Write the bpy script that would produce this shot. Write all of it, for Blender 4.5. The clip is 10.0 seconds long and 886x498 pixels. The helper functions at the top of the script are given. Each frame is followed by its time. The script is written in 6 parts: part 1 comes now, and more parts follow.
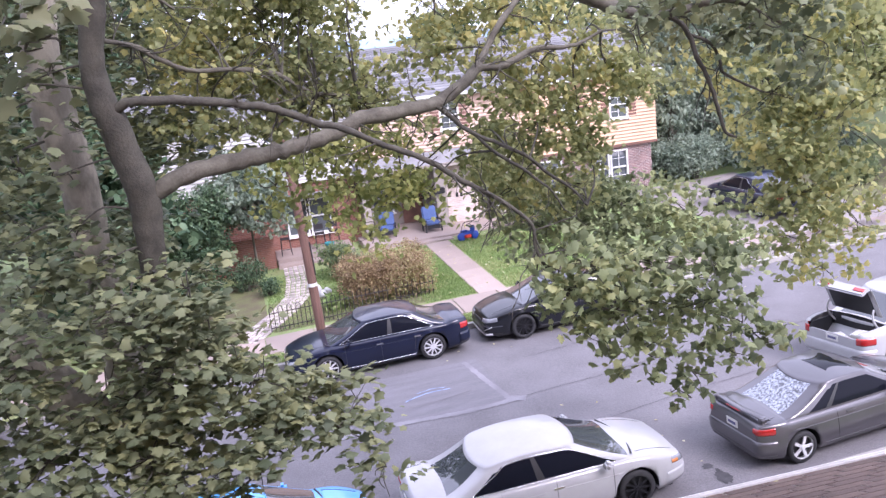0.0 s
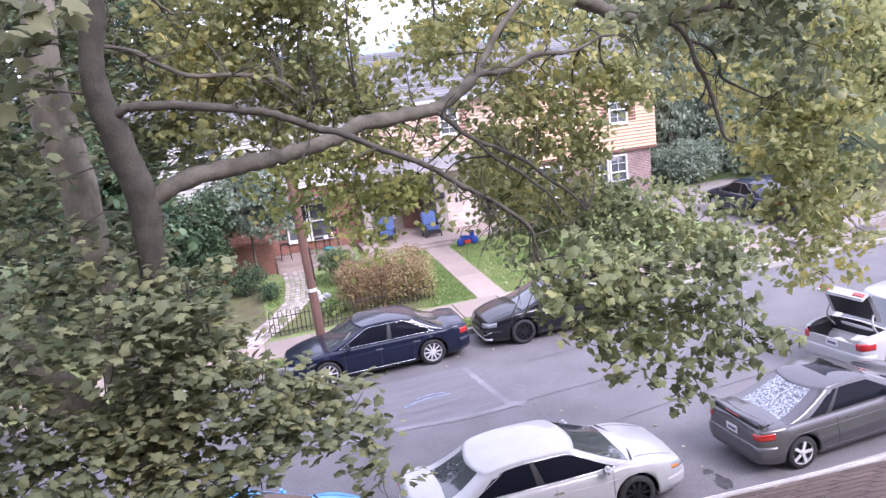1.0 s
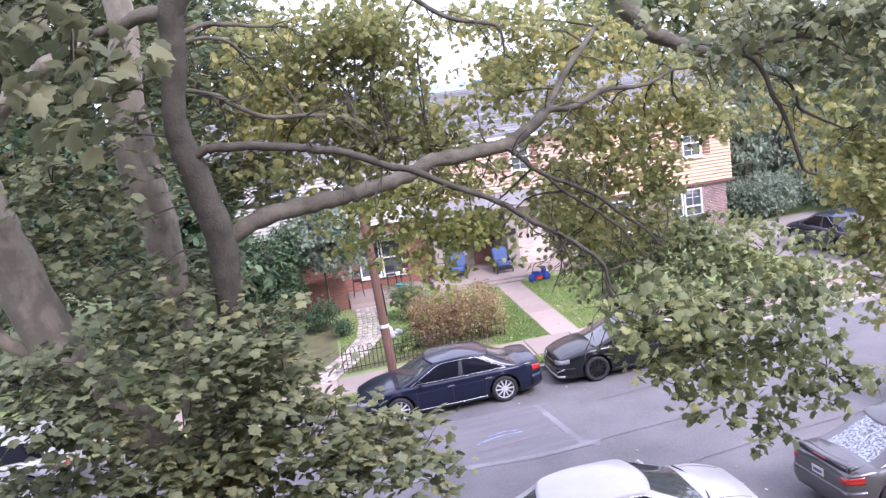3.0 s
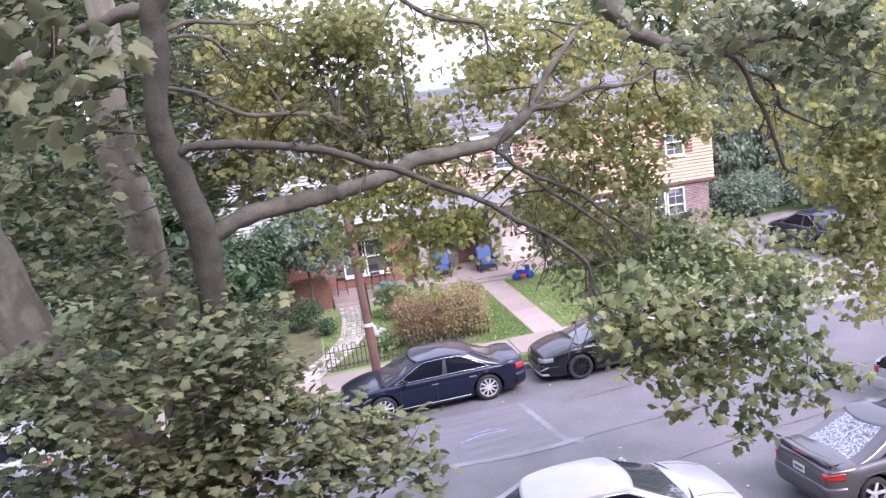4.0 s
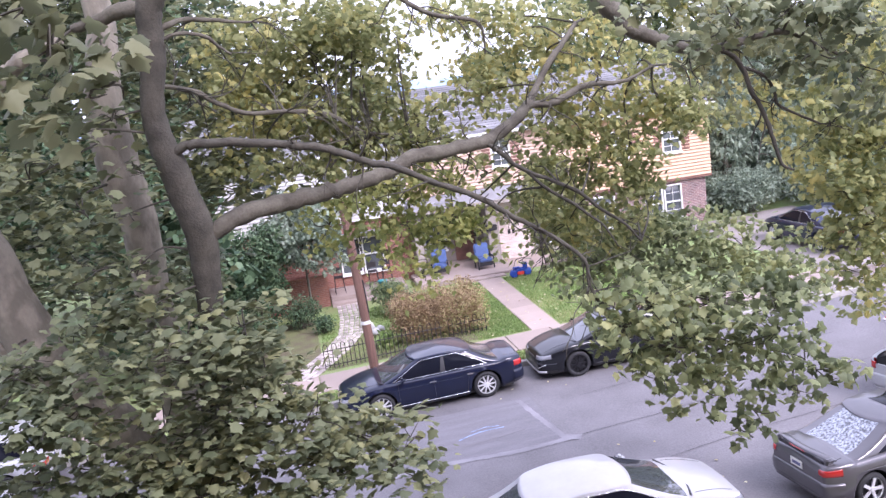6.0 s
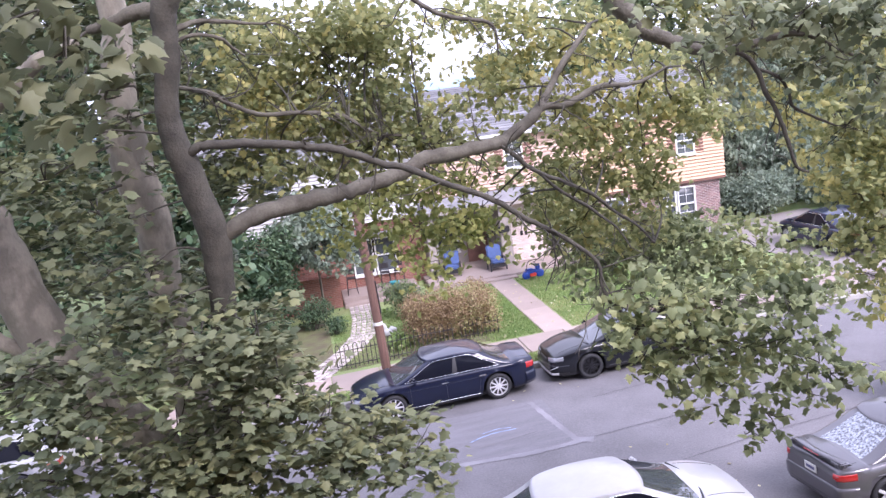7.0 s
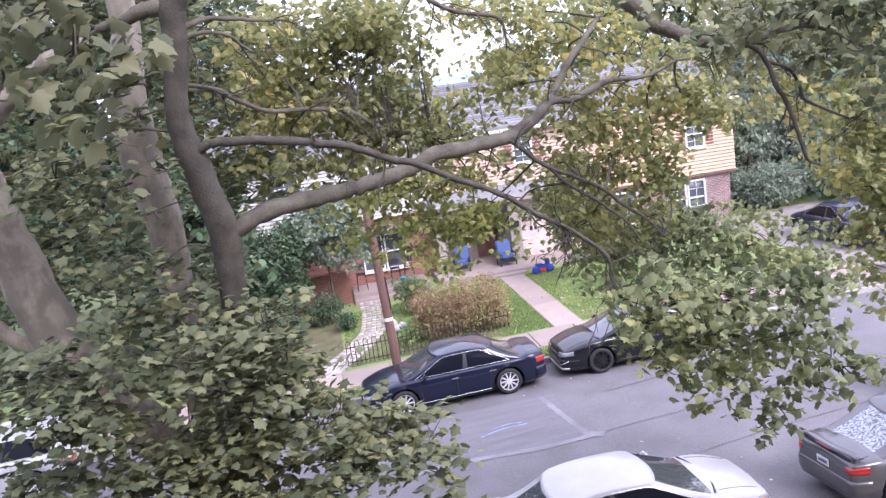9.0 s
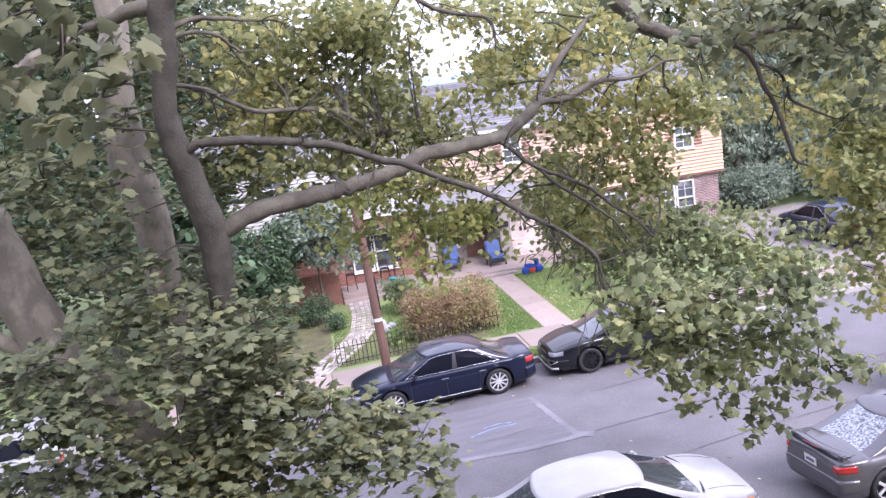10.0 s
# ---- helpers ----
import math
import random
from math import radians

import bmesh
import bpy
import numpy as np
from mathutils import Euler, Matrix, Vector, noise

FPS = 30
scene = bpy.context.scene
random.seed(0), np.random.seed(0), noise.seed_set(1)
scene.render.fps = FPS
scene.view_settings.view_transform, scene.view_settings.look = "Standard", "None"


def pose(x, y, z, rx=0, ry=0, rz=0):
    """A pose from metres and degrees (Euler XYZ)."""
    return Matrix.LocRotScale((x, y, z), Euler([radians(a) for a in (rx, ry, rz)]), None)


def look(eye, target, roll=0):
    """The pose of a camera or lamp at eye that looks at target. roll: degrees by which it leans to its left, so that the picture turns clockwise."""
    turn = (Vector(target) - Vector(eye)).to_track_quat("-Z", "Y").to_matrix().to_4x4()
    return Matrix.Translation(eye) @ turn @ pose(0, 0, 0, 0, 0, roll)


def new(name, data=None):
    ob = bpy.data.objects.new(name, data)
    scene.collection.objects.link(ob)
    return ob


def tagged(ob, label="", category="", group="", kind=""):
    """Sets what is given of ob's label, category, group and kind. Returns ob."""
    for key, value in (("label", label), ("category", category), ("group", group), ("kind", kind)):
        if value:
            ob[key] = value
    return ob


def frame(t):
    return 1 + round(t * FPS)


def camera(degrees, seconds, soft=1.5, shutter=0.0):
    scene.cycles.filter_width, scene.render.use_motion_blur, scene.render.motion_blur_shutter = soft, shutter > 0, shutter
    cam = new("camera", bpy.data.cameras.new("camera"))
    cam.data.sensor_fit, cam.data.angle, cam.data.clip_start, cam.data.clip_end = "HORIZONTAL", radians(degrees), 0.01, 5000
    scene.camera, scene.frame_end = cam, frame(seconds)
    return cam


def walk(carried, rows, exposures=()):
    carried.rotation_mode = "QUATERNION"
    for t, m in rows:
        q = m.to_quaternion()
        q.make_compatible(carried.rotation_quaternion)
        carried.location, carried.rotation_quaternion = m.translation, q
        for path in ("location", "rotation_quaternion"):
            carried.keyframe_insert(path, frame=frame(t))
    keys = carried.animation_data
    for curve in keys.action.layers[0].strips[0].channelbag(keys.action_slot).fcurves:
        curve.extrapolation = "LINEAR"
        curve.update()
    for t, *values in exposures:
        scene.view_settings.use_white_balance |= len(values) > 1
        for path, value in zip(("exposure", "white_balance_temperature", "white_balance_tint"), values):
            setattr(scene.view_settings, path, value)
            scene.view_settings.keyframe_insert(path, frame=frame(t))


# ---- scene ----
EYE = 8.3
cam = camera(54.5, 10.0, soft=1.4)
walk(cam, [
    (0.0, pose(0, 0, EYE, 76.662, 6.250, -14.296)),
    (0.5, pose(0, 0, EYE, 76.830, 6.229, -14.320)),
    (1.0, pose(0, 0, EYE, 77.005, 6.253, -14.324)),
    (1.5, pose(0, 0, EYE, 78.286, 7.043, -11.664)),
    (2.0, pose(0, 0, EYE, 79.480, 7.595, -9.424)),
    (3.5, pose(0, 0, EYE, 79.955, 7.326, -10.130)),
    (4.0, pose(0, 0, EYE, 79.728, 7.293, -10.767)),
    (4.5, pose(0, 0, EYE, 79.640, 7.233, -11.091)),
    (5.0, pose(0, 0, EYE, 79.631, 7.263, -11.213)),
    (5.5, pose(0, 0, EYE, 79.510, 7.381, -11.073)),
    (7.0, pose(0, 0, EYE, 79.736, 7.409, -10.108)),
    (7.5, pose(0, 0, EYE, 79.911, 7.582, -8.845)),
    (8.0, pose(0, 0, EYE, 80.024, 7.718, -8.053)),
    (8.5, pose(0, 0, EYE, 79.775, 7.842, -8.584)),
    (9.0, pose(0, 0, EYE, 79.506, 7.891, -9.541)),
    (9.5, pose(0, 0, EYE, 79.443, 7.845, -10.075)),
    (10.0, pose(0, 0, EYE, 79.429, 7.803, -10.246)),
], exposures=[(0.0, 1.02, 5820, 31), (10.0, 1.02, 5820, 31)])

# ---- light ----
world = bpy.data.worlds.new("overcast_sky")
scene.world = world
world.use_nodes = True
wn, wl = world.node_tree.nodes, world.node_tree.links
sky = wn.new("ShaderNodeTexSky")
sky.sky_type, sky.sun_disc = "NISHITA", False
sky.sun_elevation, sky.sun_rotation = radians(43), radians(150)
sky.air_density, sky.dust_density = 1.0, 4.0
pale = wn.new("ShaderNodeHueSaturation")
pale.inputs["Saturation"].default_value = 0.22
wl.new(sky.outputs[0], pale.inputs["Color"])
cloud = wn.new("ShaderNodeMix")
cloud.data_type = "RGBA"
cloud.inputs[0].default_value = 0.72
cloud.inputs[7].default_value = (8.6, 9.2, 10.3, 1)
wl.new(pale.outputs[0], cloud.inputs[6])
wl.new(cloud.outputs[2], wn["Background"].inputs[0])
wn["Background"].inputs[1].default_value = 0.15
sun = new("sun", bpy.data.lights.new("sun", "SUN"))
sun.data.energy, sun.data.angle, sun.data.color = 2.1, radians(25), (1.0, 0.95, 0.88)
sun.matrix_world = look((0, 0, 0), (-0.36, 0.64, -0.68))


# ---- materials ----
def material(name, colour, rough=0.6, metal=0.0, vary=0.15, scale=6.0, fine=60.0, bump=0.0, colour2=None, coat=0.0,
             island=False, objects=False, streak=None, spec=0.5, mixpos=(0.35, 0.65)):
    """A surface with variation at two scales; colour2 mixes in by patches, island/objects vary piece by piece."""
    m = bpy.data.materials.new(name)
    m.use_nodes = True
    n, l = m.node_tree.nodes, m.node_tree.links
    b = n["Principled BSDF"]
    b.inputs["Roughness"].default_value, b.inputs["Metallic"].default_value = rough, metal
    b.inputs["Coat Weight"].default_value = coat
    b.inputs["Coat Roughness"].default_value = 0.04
    b.inputs["Specular IOR Level"].default_value = spec
    tc = n.new("ShaderNodeTexCoord")
    vec = tc.outputs["Object"]
    if streak:
        mp = n.new("ShaderNodeMapping")
        mp.inputs["Scale"].default_value = streak
        l.new(vec, mp.inputs[0])
        vec = mp.outputs[0]
    big, small = n.new("ShaderNodeTexNoise"), n.new("ShaderNodeTexNoise")
    for t, s in ((big, scale), (small, fine)):
        t.inputs["Scale"].default_value, t.inputs["Detail"].default_value = s, 5
        l.new(vec, t.inputs["Vector"])
    ramp = n.new("ShaderNodeMapRange")
    ramp.inputs[1].default_value, ramp.inputs[2].default_value = mixpos
    l.new(big.outputs[0], ramp.inputs[0])
    mix = n.new("ShaderNodeMix")
    mix.data_type = "RGBA"
    c2 = colour2 or tuple(c * (1 - vary * 1.6) for c in colour)
    mix.inputs[6].default_value, mix.inputs[7].default_value = (*colour, 1), (*c2, 1)
    l.new(ramp.outputs[0], mix.inputs[0])
    hsv = n.new("ShaderNodeHueSaturation")
    l.new(mix.outputs[2], hsv.inputs["Color"])
    val = n.new("ShaderNodeMapRange")
    val.inputs[3].default_value, val.inputs[4].default_value = 1 - vary, 1 + vary
    l.new(small.outputs[0], val.inputs[0])
    out = val.outputs[0]
    if island or objects:
        src = n.new("ShaderNodeNewGeometry").outputs["Random Per Island"] if island else n.new("ShaderNodeObjectInfo").outputs["Random"]
        rv = n.new("ShaderNodeMapRange")
        rv.inputs[3].default_value, rv.inputs[4].default_value = 1 - 2.2 * vary, 1 + 2.2 * vary
        l.new(src, rv.inputs[0])
        mul = n.new("ShaderNodeMath")
        mul.operation = "MULTIPLY"
        l.new(out, mul.inputs[0]), l.new(rv.outputs[0], mul.inputs[1])
        out = mul.outputs[0]
    l.new(out, hsv.inputs["Value"])
    l.new(hsv.outputs[0], b.inputs["Base Color"])
    if bump:
        bp = n.new("ShaderNodeBump")
        bp.inputs["Strength"].default_value, bp.inputs["Distance"].default_value = bump, 0.02
        l.new(small.outputs[0], bp.inputs["Height"])
        l.new(bp.outputs[0], b.inputs["Normal"])
    return m


def leaf_material(name, dark, light, odd, through_light=0.35, odd_share=0.12):
    """Leaves: each island has its own tint between dark and light, a share of them turns to the odd colour."""
    m = bpy.data.materials.new(name)
    m.use_nodes = True
    n, l = m.node_tree.nodes, m.node_tree.links
    b = n["Principled BSDF"]
    b.inputs["Roughness"].default_value = 0.55
    b.inputs["Specular IOR Level"].default_value = 0.35
    rnd = n.new("ShaderNodeNewGeometry").outputs["Random Per Island"]
    tc = n.new("ShaderNodeTexCoord")
    big = n.new("ShaderNodeTexNoise")
    big.inputs["Scale"].default_value, big.inputs["Detail"].default_value = 0.55, 3
    l.new(tc.outputs["Object"], big.inputs["Vector"])
    add = n.new("ShaderNodeMath")
    add.operation = "MULTIPLY_ADD"
    add.inputs[1].default_value, add.inputs[2].default_value = 0.55, -0.28
    l.new(rnd, add.inputs[0])
    su = n.new("ShaderNodeMath")
    su.operation = "ADD"
    l.new(add.outputs[0], su.inputs[0]), l.new(big.outputs[0], su.inputs[1])
    ramp = n.new("ShaderNodeValToRGB")
    e = ramp.color_ramp.elements
    e[0].position, e[0].color = 0.25, (*dark, 1)
    e[1].position, e[1].color = 0.62, (*light, 1)
    x = e.new(0.62 + 0.33 * (1 - odd_share))
    x.color = (*odd, 1)
    l.new(su.outputs[0], ramp.inputs[0])
    l.new(ramp.outputs[0], b.inputs["Base Color"])
    tr = n.new("ShaderNodeBsdfTranslucent")
    l.new(ramp.outputs[0], tr.inputs["Color"])
    mx = n.new("ShaderNodeMixShader")
    mx.inputs[0].default_value = through_light
    l.new(b.outputs[0], mx.inputs[1]), l.new(tr.outputs[0], mx.inputs[2])
    l.new(mx.outputs[0], n["Material Output"].inputs[0])
    return m


def brick_material(name, c1, c2, mortar):
    m = bpy.data.materials.new(name)
    m.use_nodes = True
    n, l = m.node_tree.nodes, m.node_tree.links
    b = n["Principled BSDF"]
    b.inputs["Roughness"].default_value = 0.85
    tc, mp = n.new("ShaderNodeTexCoord"), n.new("ShaderNodeMapping")
    mp.inputs["Rotation"].default_value = (radians(90), 0, 0)
    l.new(tc.outputs["Object"], mp.inputs[0])
    br = n.new("ShaderNodeTexBrick")
    br.inputs["Scale"].default_value = 1.0
    br.inputs["Brick Width"].default_value, br.inputs["Row Height"].default_value = 0.215, 0.075
    br.inputs["Mortar Size"].default_value = 0.008
    for k, c in (("Color1", c1), ("Color2", c2), ("Mortar", mortar)):
        br.inputs[k].default_value = (*c, 1)
    l.new(mp.outputs[0], br.inputs["Vector"])
    no = n.new("ShaderNodeTexNoise")
    no.inputs["Scale"].default_value, no.inputs["Detail"].default_value = 2.2, 6
    l.new(tc.outputs["Object"], no.inputs["Vector"])
    hs, mr = n.new("ShaderNodeHueSaturation"), n.new("ShaderNodeMapRange")
    mr.inputs[3].default_value, mr.inputs[4].default_value = 0.65, 1.35
    l.new(no.outputs[0], mr.inputs[0]), l.new(mr.outputs[0], hs.inputs["Value"])
    l.new(br.outputs["Color"], hs.inputs["Color"]), l.new(hs.outputs[0], b.inputs["Base Color"])
    bp = n.new("ShaderNodeBump")
    bp.inputs["Strength"].default_value, bp.inputs["Distance"].default_value = 0.6, 0.01
    bp.invert = True
    l.new(br.outputs["Fac"], bp.inputs["Height"]), l.new(bp.outputs[0], b.inputs["Normal"])
    return m


def glass_material(name, tint, rough=0.03, gloss=0.9, coat=0.3):
    """Tinted window glass with a dark room or cabin behind it."""
    m = bpy.data.materials.new(name)
    m.use_nodes = True
    b = m.node_tree.nodes["Principled BSDF"]
    b.inputs["Base Color"].default_value = (*tint, 1)
    b.inputs["Roughness"].default_value = rough
    b.inputs["Specular IOR Level"].default_value = gloss
    b.inputs["Coat Weight"].default_value = coat
    return m


def paint(name, colour, flake=0.0, rough=0.32):
    return material(name, colour, rough, flake, 0.05, 1.5, 9.0, coat=0.8, spec=0.15)


ASPHALT = material("asphalt", (0.134, 0.127, 0.131), 0.9, vary=0.38, scale=0.8, fine=26, bump=0.5, colour2=(0.168, 0.160, 0.166))
ASPHALT_PATCH = material("asphalt_patch", (0.178, 0.171, 0.183), 0.92, vary=0.34, scale=1.6, fine=30, bump=0.4, colour2=(0.150, 0.144, 0.152), streak=(0.5, 3.0, 1.0))
SEAM = material("seam_sealer", (0.26, 0.25, 0.265), 0.9, vary=0.2, scale=1, fine=30)
CRACK = material("crack_filler", (0.112, 0.107, 0.113), 0.8, vary=0.3, scale=3, fine=30)
CHALK = material("blue_chalk", (0.28, 0.36, 0.52), 0.95, vary=0.3, scale=6, fine=40)
DRIVE = material("worn_drive", (0.27, 0.238, 0.222), 0.92, vary=0.2, scale=0.9, fine=30, bump=0.3, colour2=(0.22, 0.195, 0.18))
CONCRETE = material("concrete", (0.325, 0.262, 0.228), 0.9, vary=0.06, scale=1.2, fine=40, bump=0.2, colour2=(0.30, 0.24, 0.21), objects=True)
KERB = material("kerb_concrete", (0.38, 0.36, 0.33), 0.9, vary=0.15, scale=2, fine=40, bump=0.2)
GRASS = material("grass", (0.19, 0.27, 0.09), 0.9, vary=0.35, scale=1.1, fine=90, bump=0.7, colour2=(0.20, 0.22, 0.09))
BLADES = leaf_material("grass_blades", (0.15, 0.235, 0.07), (0.28, 0.385, 0.13), (0.42, 0.40, 0.19), 0.4, 0.2)
SOIL = material("soil_and_litter", (0.11, 0.09, 0.055), 0.95, vary=0.35, scale=2, fine=50, bump=0.6, colour2=(0.14, 0.15, 0.06))
BARK = material("plane_bark", (0.130, 0.119, 0.090), 0.88, vary=0.34, scale=6.0, fine=40, bump=0.45, colour2=(0.070, 0.062, 0.046))
# BARK darkened: the backlit silhouette of stem and limbs is painted in
BARK_BACKLIT = material("backlit_plane_bark", (0.084, 0.077, 0.058), 0.88, vary=0.34, scale=6.0, fine=40, bump=0.45, colour2=(0.048, 0.044, 0.034))
BARK_PALE = material("pale_plane_bark", (0.27, 0.243, 0.19), 0.85, vary=0.16, scale=4.0, fine=30, bump=0.35, colour2=(0.165, 0.148, 0.115), streak=(1.2, 1.2, 0.8), mixpos=(0.42, 0.56))
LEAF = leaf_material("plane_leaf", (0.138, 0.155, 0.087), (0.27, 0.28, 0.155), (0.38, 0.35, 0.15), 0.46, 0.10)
# plane leaf darkened: the crown's own shade is put into the colour
LEAF_SHADE = leaf_material("shaded_plane_leaf", (0.090, 0.112, 0.06), (0.220, 0.245, 0.130), (0.33, 0.33, 0.15), 0.32, 0.08)
LEAF_GREEN = leaf_material("outer_plane_leaf", (0.105, 0.132, 0.066), (0.315, 0.36, 0.180), (0.44, 0.45, 0.21), 0.46, 0.10)
LEAF_YELLOW = leaf_material("yellowing_plane_leaf", (0.21, 0.24, 0.105), (0.43, 0.44, 0.20), (0.58, 0.51, 0.19), 0.56, 0.3)
LEAF_GOLD = leaf_material("golden_plane_leaf", (0.24, 0.28, 0.10), (0.47, 0.48, 0.18), (0.60, 0.54, 0.17), 0.6, 0.3)
LEAF_DARK = leaf_material("dark_shrub_leaf", (0.035, 0.07, 0.038), (0.115, 0.18, 0.09), (0.17, 0.23, 0.12), 0.25)
LEAF_BROWN = leaf_material("russet_shrub_leaf", (0.20, 0.135, 0.075), (0.43, 0.32, 0.18), (0.40, 0.42, 0.17), 0.4, 0.45)
LEAF_FAR = leaf_material("far_leaf", (0.12, 0.165, 0.085), (0.235, 0.295, 0.145), (0.34, 0.35, 0.16), 0.5)
LEAF_SPRUCE = leaf_material("spruce_needles", (0.17, 0.22, 0.165), (0.36, 0.43, 0.325), (0.44, 0.50, 0.38), 0.5)
BRICK_RED = brick_material("red_brick", (0.27, 0.11, 0.075), (0.20, 0.08, 0.06), (0.30, 0.20, 0.16))
BRICK_BROWN = brick_material("brown_brick", (0.25, 0.145, 0.13), (0.14, 0.09, 0.088), (0.44, 0.38, 0.36))
BRICK_WHITE = brick_material("whitewashed_brick", (0.62, 0.52, 0.47), (0.50, 0.40, 0.36), (0.66, 0.58, 0.53))
SIDING_TAN = material("tan_siding", (0.58, 0.37, 0.23), 0.55, vary=0.05, scale=1.5, fine=25, objects=True)
SIDING_PEACH = material("peach_siding", (0.56, 0.39, 0.30), 0.6, vary=0.05, scale=1.5, fine=25, objects=True)
SIDING_WHITE = material("white_siding", (0.50, 0.485, 0.47), 0.55, vary=0.05, scale=1.5, fine=25, objects=True)
TRIM = material("white_trim", (0.78, 0.77, 0.75), 0.45, vary=0.05, scale=3, fine=30)
SHUTTER = material("brown_shutter", (0.23, 0.115, 0.085), 0.6, vary=0.15, scale=5, fine=50)
ROOF = material("grey_shingles", (0.19, 0.187, 0.192), 0.9, vary=0.15, scale=2, fine=30, bump=0.4, objects=True)
ROOF_BROWN = material("brown_shingles", (0.185, 0.125, 0.10), 0.92, vary=0.10, scale=2.2, fine=60, bump=0.5, colour2=(0.135, 0.098, 0.082), objects=True)
STUCCO = material("grey_stucco", (0.33, 0.29, 0.255), 0.9, vary=0.1, scale=2, fine=70, bump=0.4)
DARK = material("dark_interior", (0.035, 0.03, 0.03), 0.9, vary=0.2)
WINDOW = glass_material("window_glass", (0.09, 0.10, 0.11))
CAR_GLASS = glass_material("car_glass", (0.05, 0.055, 0.06))
# reflected sky and leaves painted on the glass as pale and dark speckles
SPECKLED = material("reflection_speckled_glass", (0.34, 0.37, 0.43), 0.25, vary=0.3, scale=22.0, fine=70, colour2=(0.06, 0.065, 0.075), mixpos=(0.38, 0.62), coat=0.5)
TINTED = glass_material("tinted_car_glass", (0.008, 0.009, 0.014), 0.03, 0.10, 0.0)
RUBBER = material("rubber", (0.022, 0.022, 0.024), 0.75, vary=0.15)
BLACK = material("black_plastic", (0.02, 0.02, 0.022), 0.5, vary=0.1)
ALLOY = material("alloy", (0.66, 0.66, 0.67), 0.35, 0.25, vary=0.05)
ALLOY_DARK = material("black_alloy", (0.03, 0.03, 0.034), 0.35, 0.6, vary=0.05)
CHROME = material("chrome", (0.75, 0.76, 0.78), 0.12, 1.0, vary=0.02)
RED_LENS = material("red_lens", (0.40, 0.016, 0.014), 0.15, vary=0.1, coat=1.0)
AMBER_LENS = material("amber_lens", (0.65, 0.22, 0.05), 0.15, vary=0.1, coat=1.0)
CLEAR_LENS = material("clear_lens", (0.22, 0.23, 0.25), 0.08, 0.0, vary=0.1, coat=1.0)
PLATE = material("plate", (0.62, 0.62, 0.58), 0.5, vary=0.05)
INK = material("plate_bar", (0.10, 0.10, 0.20), 0.6, vary=0.05)
NAVY = paint("navy_paint", (0.0055, 0.0085, 0.025), 0.0, 0.3)
BLACK_PAINT = paint("black_paint", (0.006, 0.007, 0.010), 0.0, 0.3)
WHITE_PAINT = paint("white_paint", (0.385, 0.385, 0.39), 0.0, 0.35)
GREY_PAINT = paint("grey_paint", (0.105, 0.100, 0.108), 0.45, 0.30)
BLUE_PAINT = paint("blue_paint", (0.10, 0.38, 0.80), 0.1, 0.3)
DEEP_BLUE = paint("deep_blue_paint", (0.006, 0.010, 0.035), 0.0, 0.3)
SILVER = paint("white_silver_paint", (0.52, 0.52, 0.52), 0.2, 0.35)
POLE = material("creosoted_pole", (0.165, 0.09, 0.066), 0.85, vary=0.2, scale=3, fine=50, bump=0.4, streak=(6, 6, 0.5))
IRON = material("wrought_iron", (0.035, 0.03, 0.032), 0.6, 0.3, vary=0.15)
BLUE_PLASTIC = material("blue_plastic", (0.02, 0.06, 0.32), 0.45, vary=0.1)
PALE_BLUE = material("pale_blue_cushion", (0.075, 0.12, 0.27), 0.8, vary=0.12)
RED_PLASTIC = material("red_plastic", (0.60, 0.05, 0.03), 0.4, vary=0.1)
PAVER = material("brick_paver", (0.46, 0.40, 0.37), 0.9, vary=0.12, scale=3, fine=50, bump=0.3, objects=True)
STONE = material("pale_stone", (0.60, 0.59, 0.57), 0.85, vary=0.15, scale=4, fine=40, bump=0.3)
HAZE = material("hazy_hill", (0.30, 0.42, 0.62), 1.0, vary=0.08, scale=0.02, fine=0.2)


# ---- building blocks ----
def link(name, bm, mat, parent=None, label="", smooth=False):
    me = bpy.data.meshes.new(name)
    bm.to_mesh(me)
    bm.free()
    if mat:
        me.materials.append(mat)
    if smooth:
        me.polygons.foreach_set("use_smooth", [True] * len(me.polygons))
    ob = new(name, me)
    if parent:
        ob.parent = parent
    if label:
        ob["label"] = label
    return ob


def part(name, bm, mat, parent, label="", smooth=False):
    return link(name, bm, mat, parent, label, smooth)


def empty(name, m, label="", category="", group="", kind=""):
    ob = new(name)
    ob.matrix_basis = m
    return tagged(ob, label, category, group, kind)


def box(x0, x1, y0, y1, z0, z1, bevel=0.0, bm=None):
    own = bmesh.new()
    m = Matrix.LocRotScale(((x0 + x1) / 2, (y0 + y1) / 2, (z0 + z1) / 2), None, (abs(x1 - x0), abs(y1 - y0), abs(z1 - z0)))
    bmesh.ops.create_cube(own, size=1, matrix=m)
    if bevel:
        bmesh.ops.bevel(own, geom=own.edges[:], offset=bevel, segments=2, affect="EDGES")
    if bm is None:
        return own
    tmp = bpy.data.meshes.new("tmp")
    own.to_mesh(tmp)
    own.free()
    bm.from_mesh(tmp)
    bpy.data.meshes.remove(tmp)
    return bm


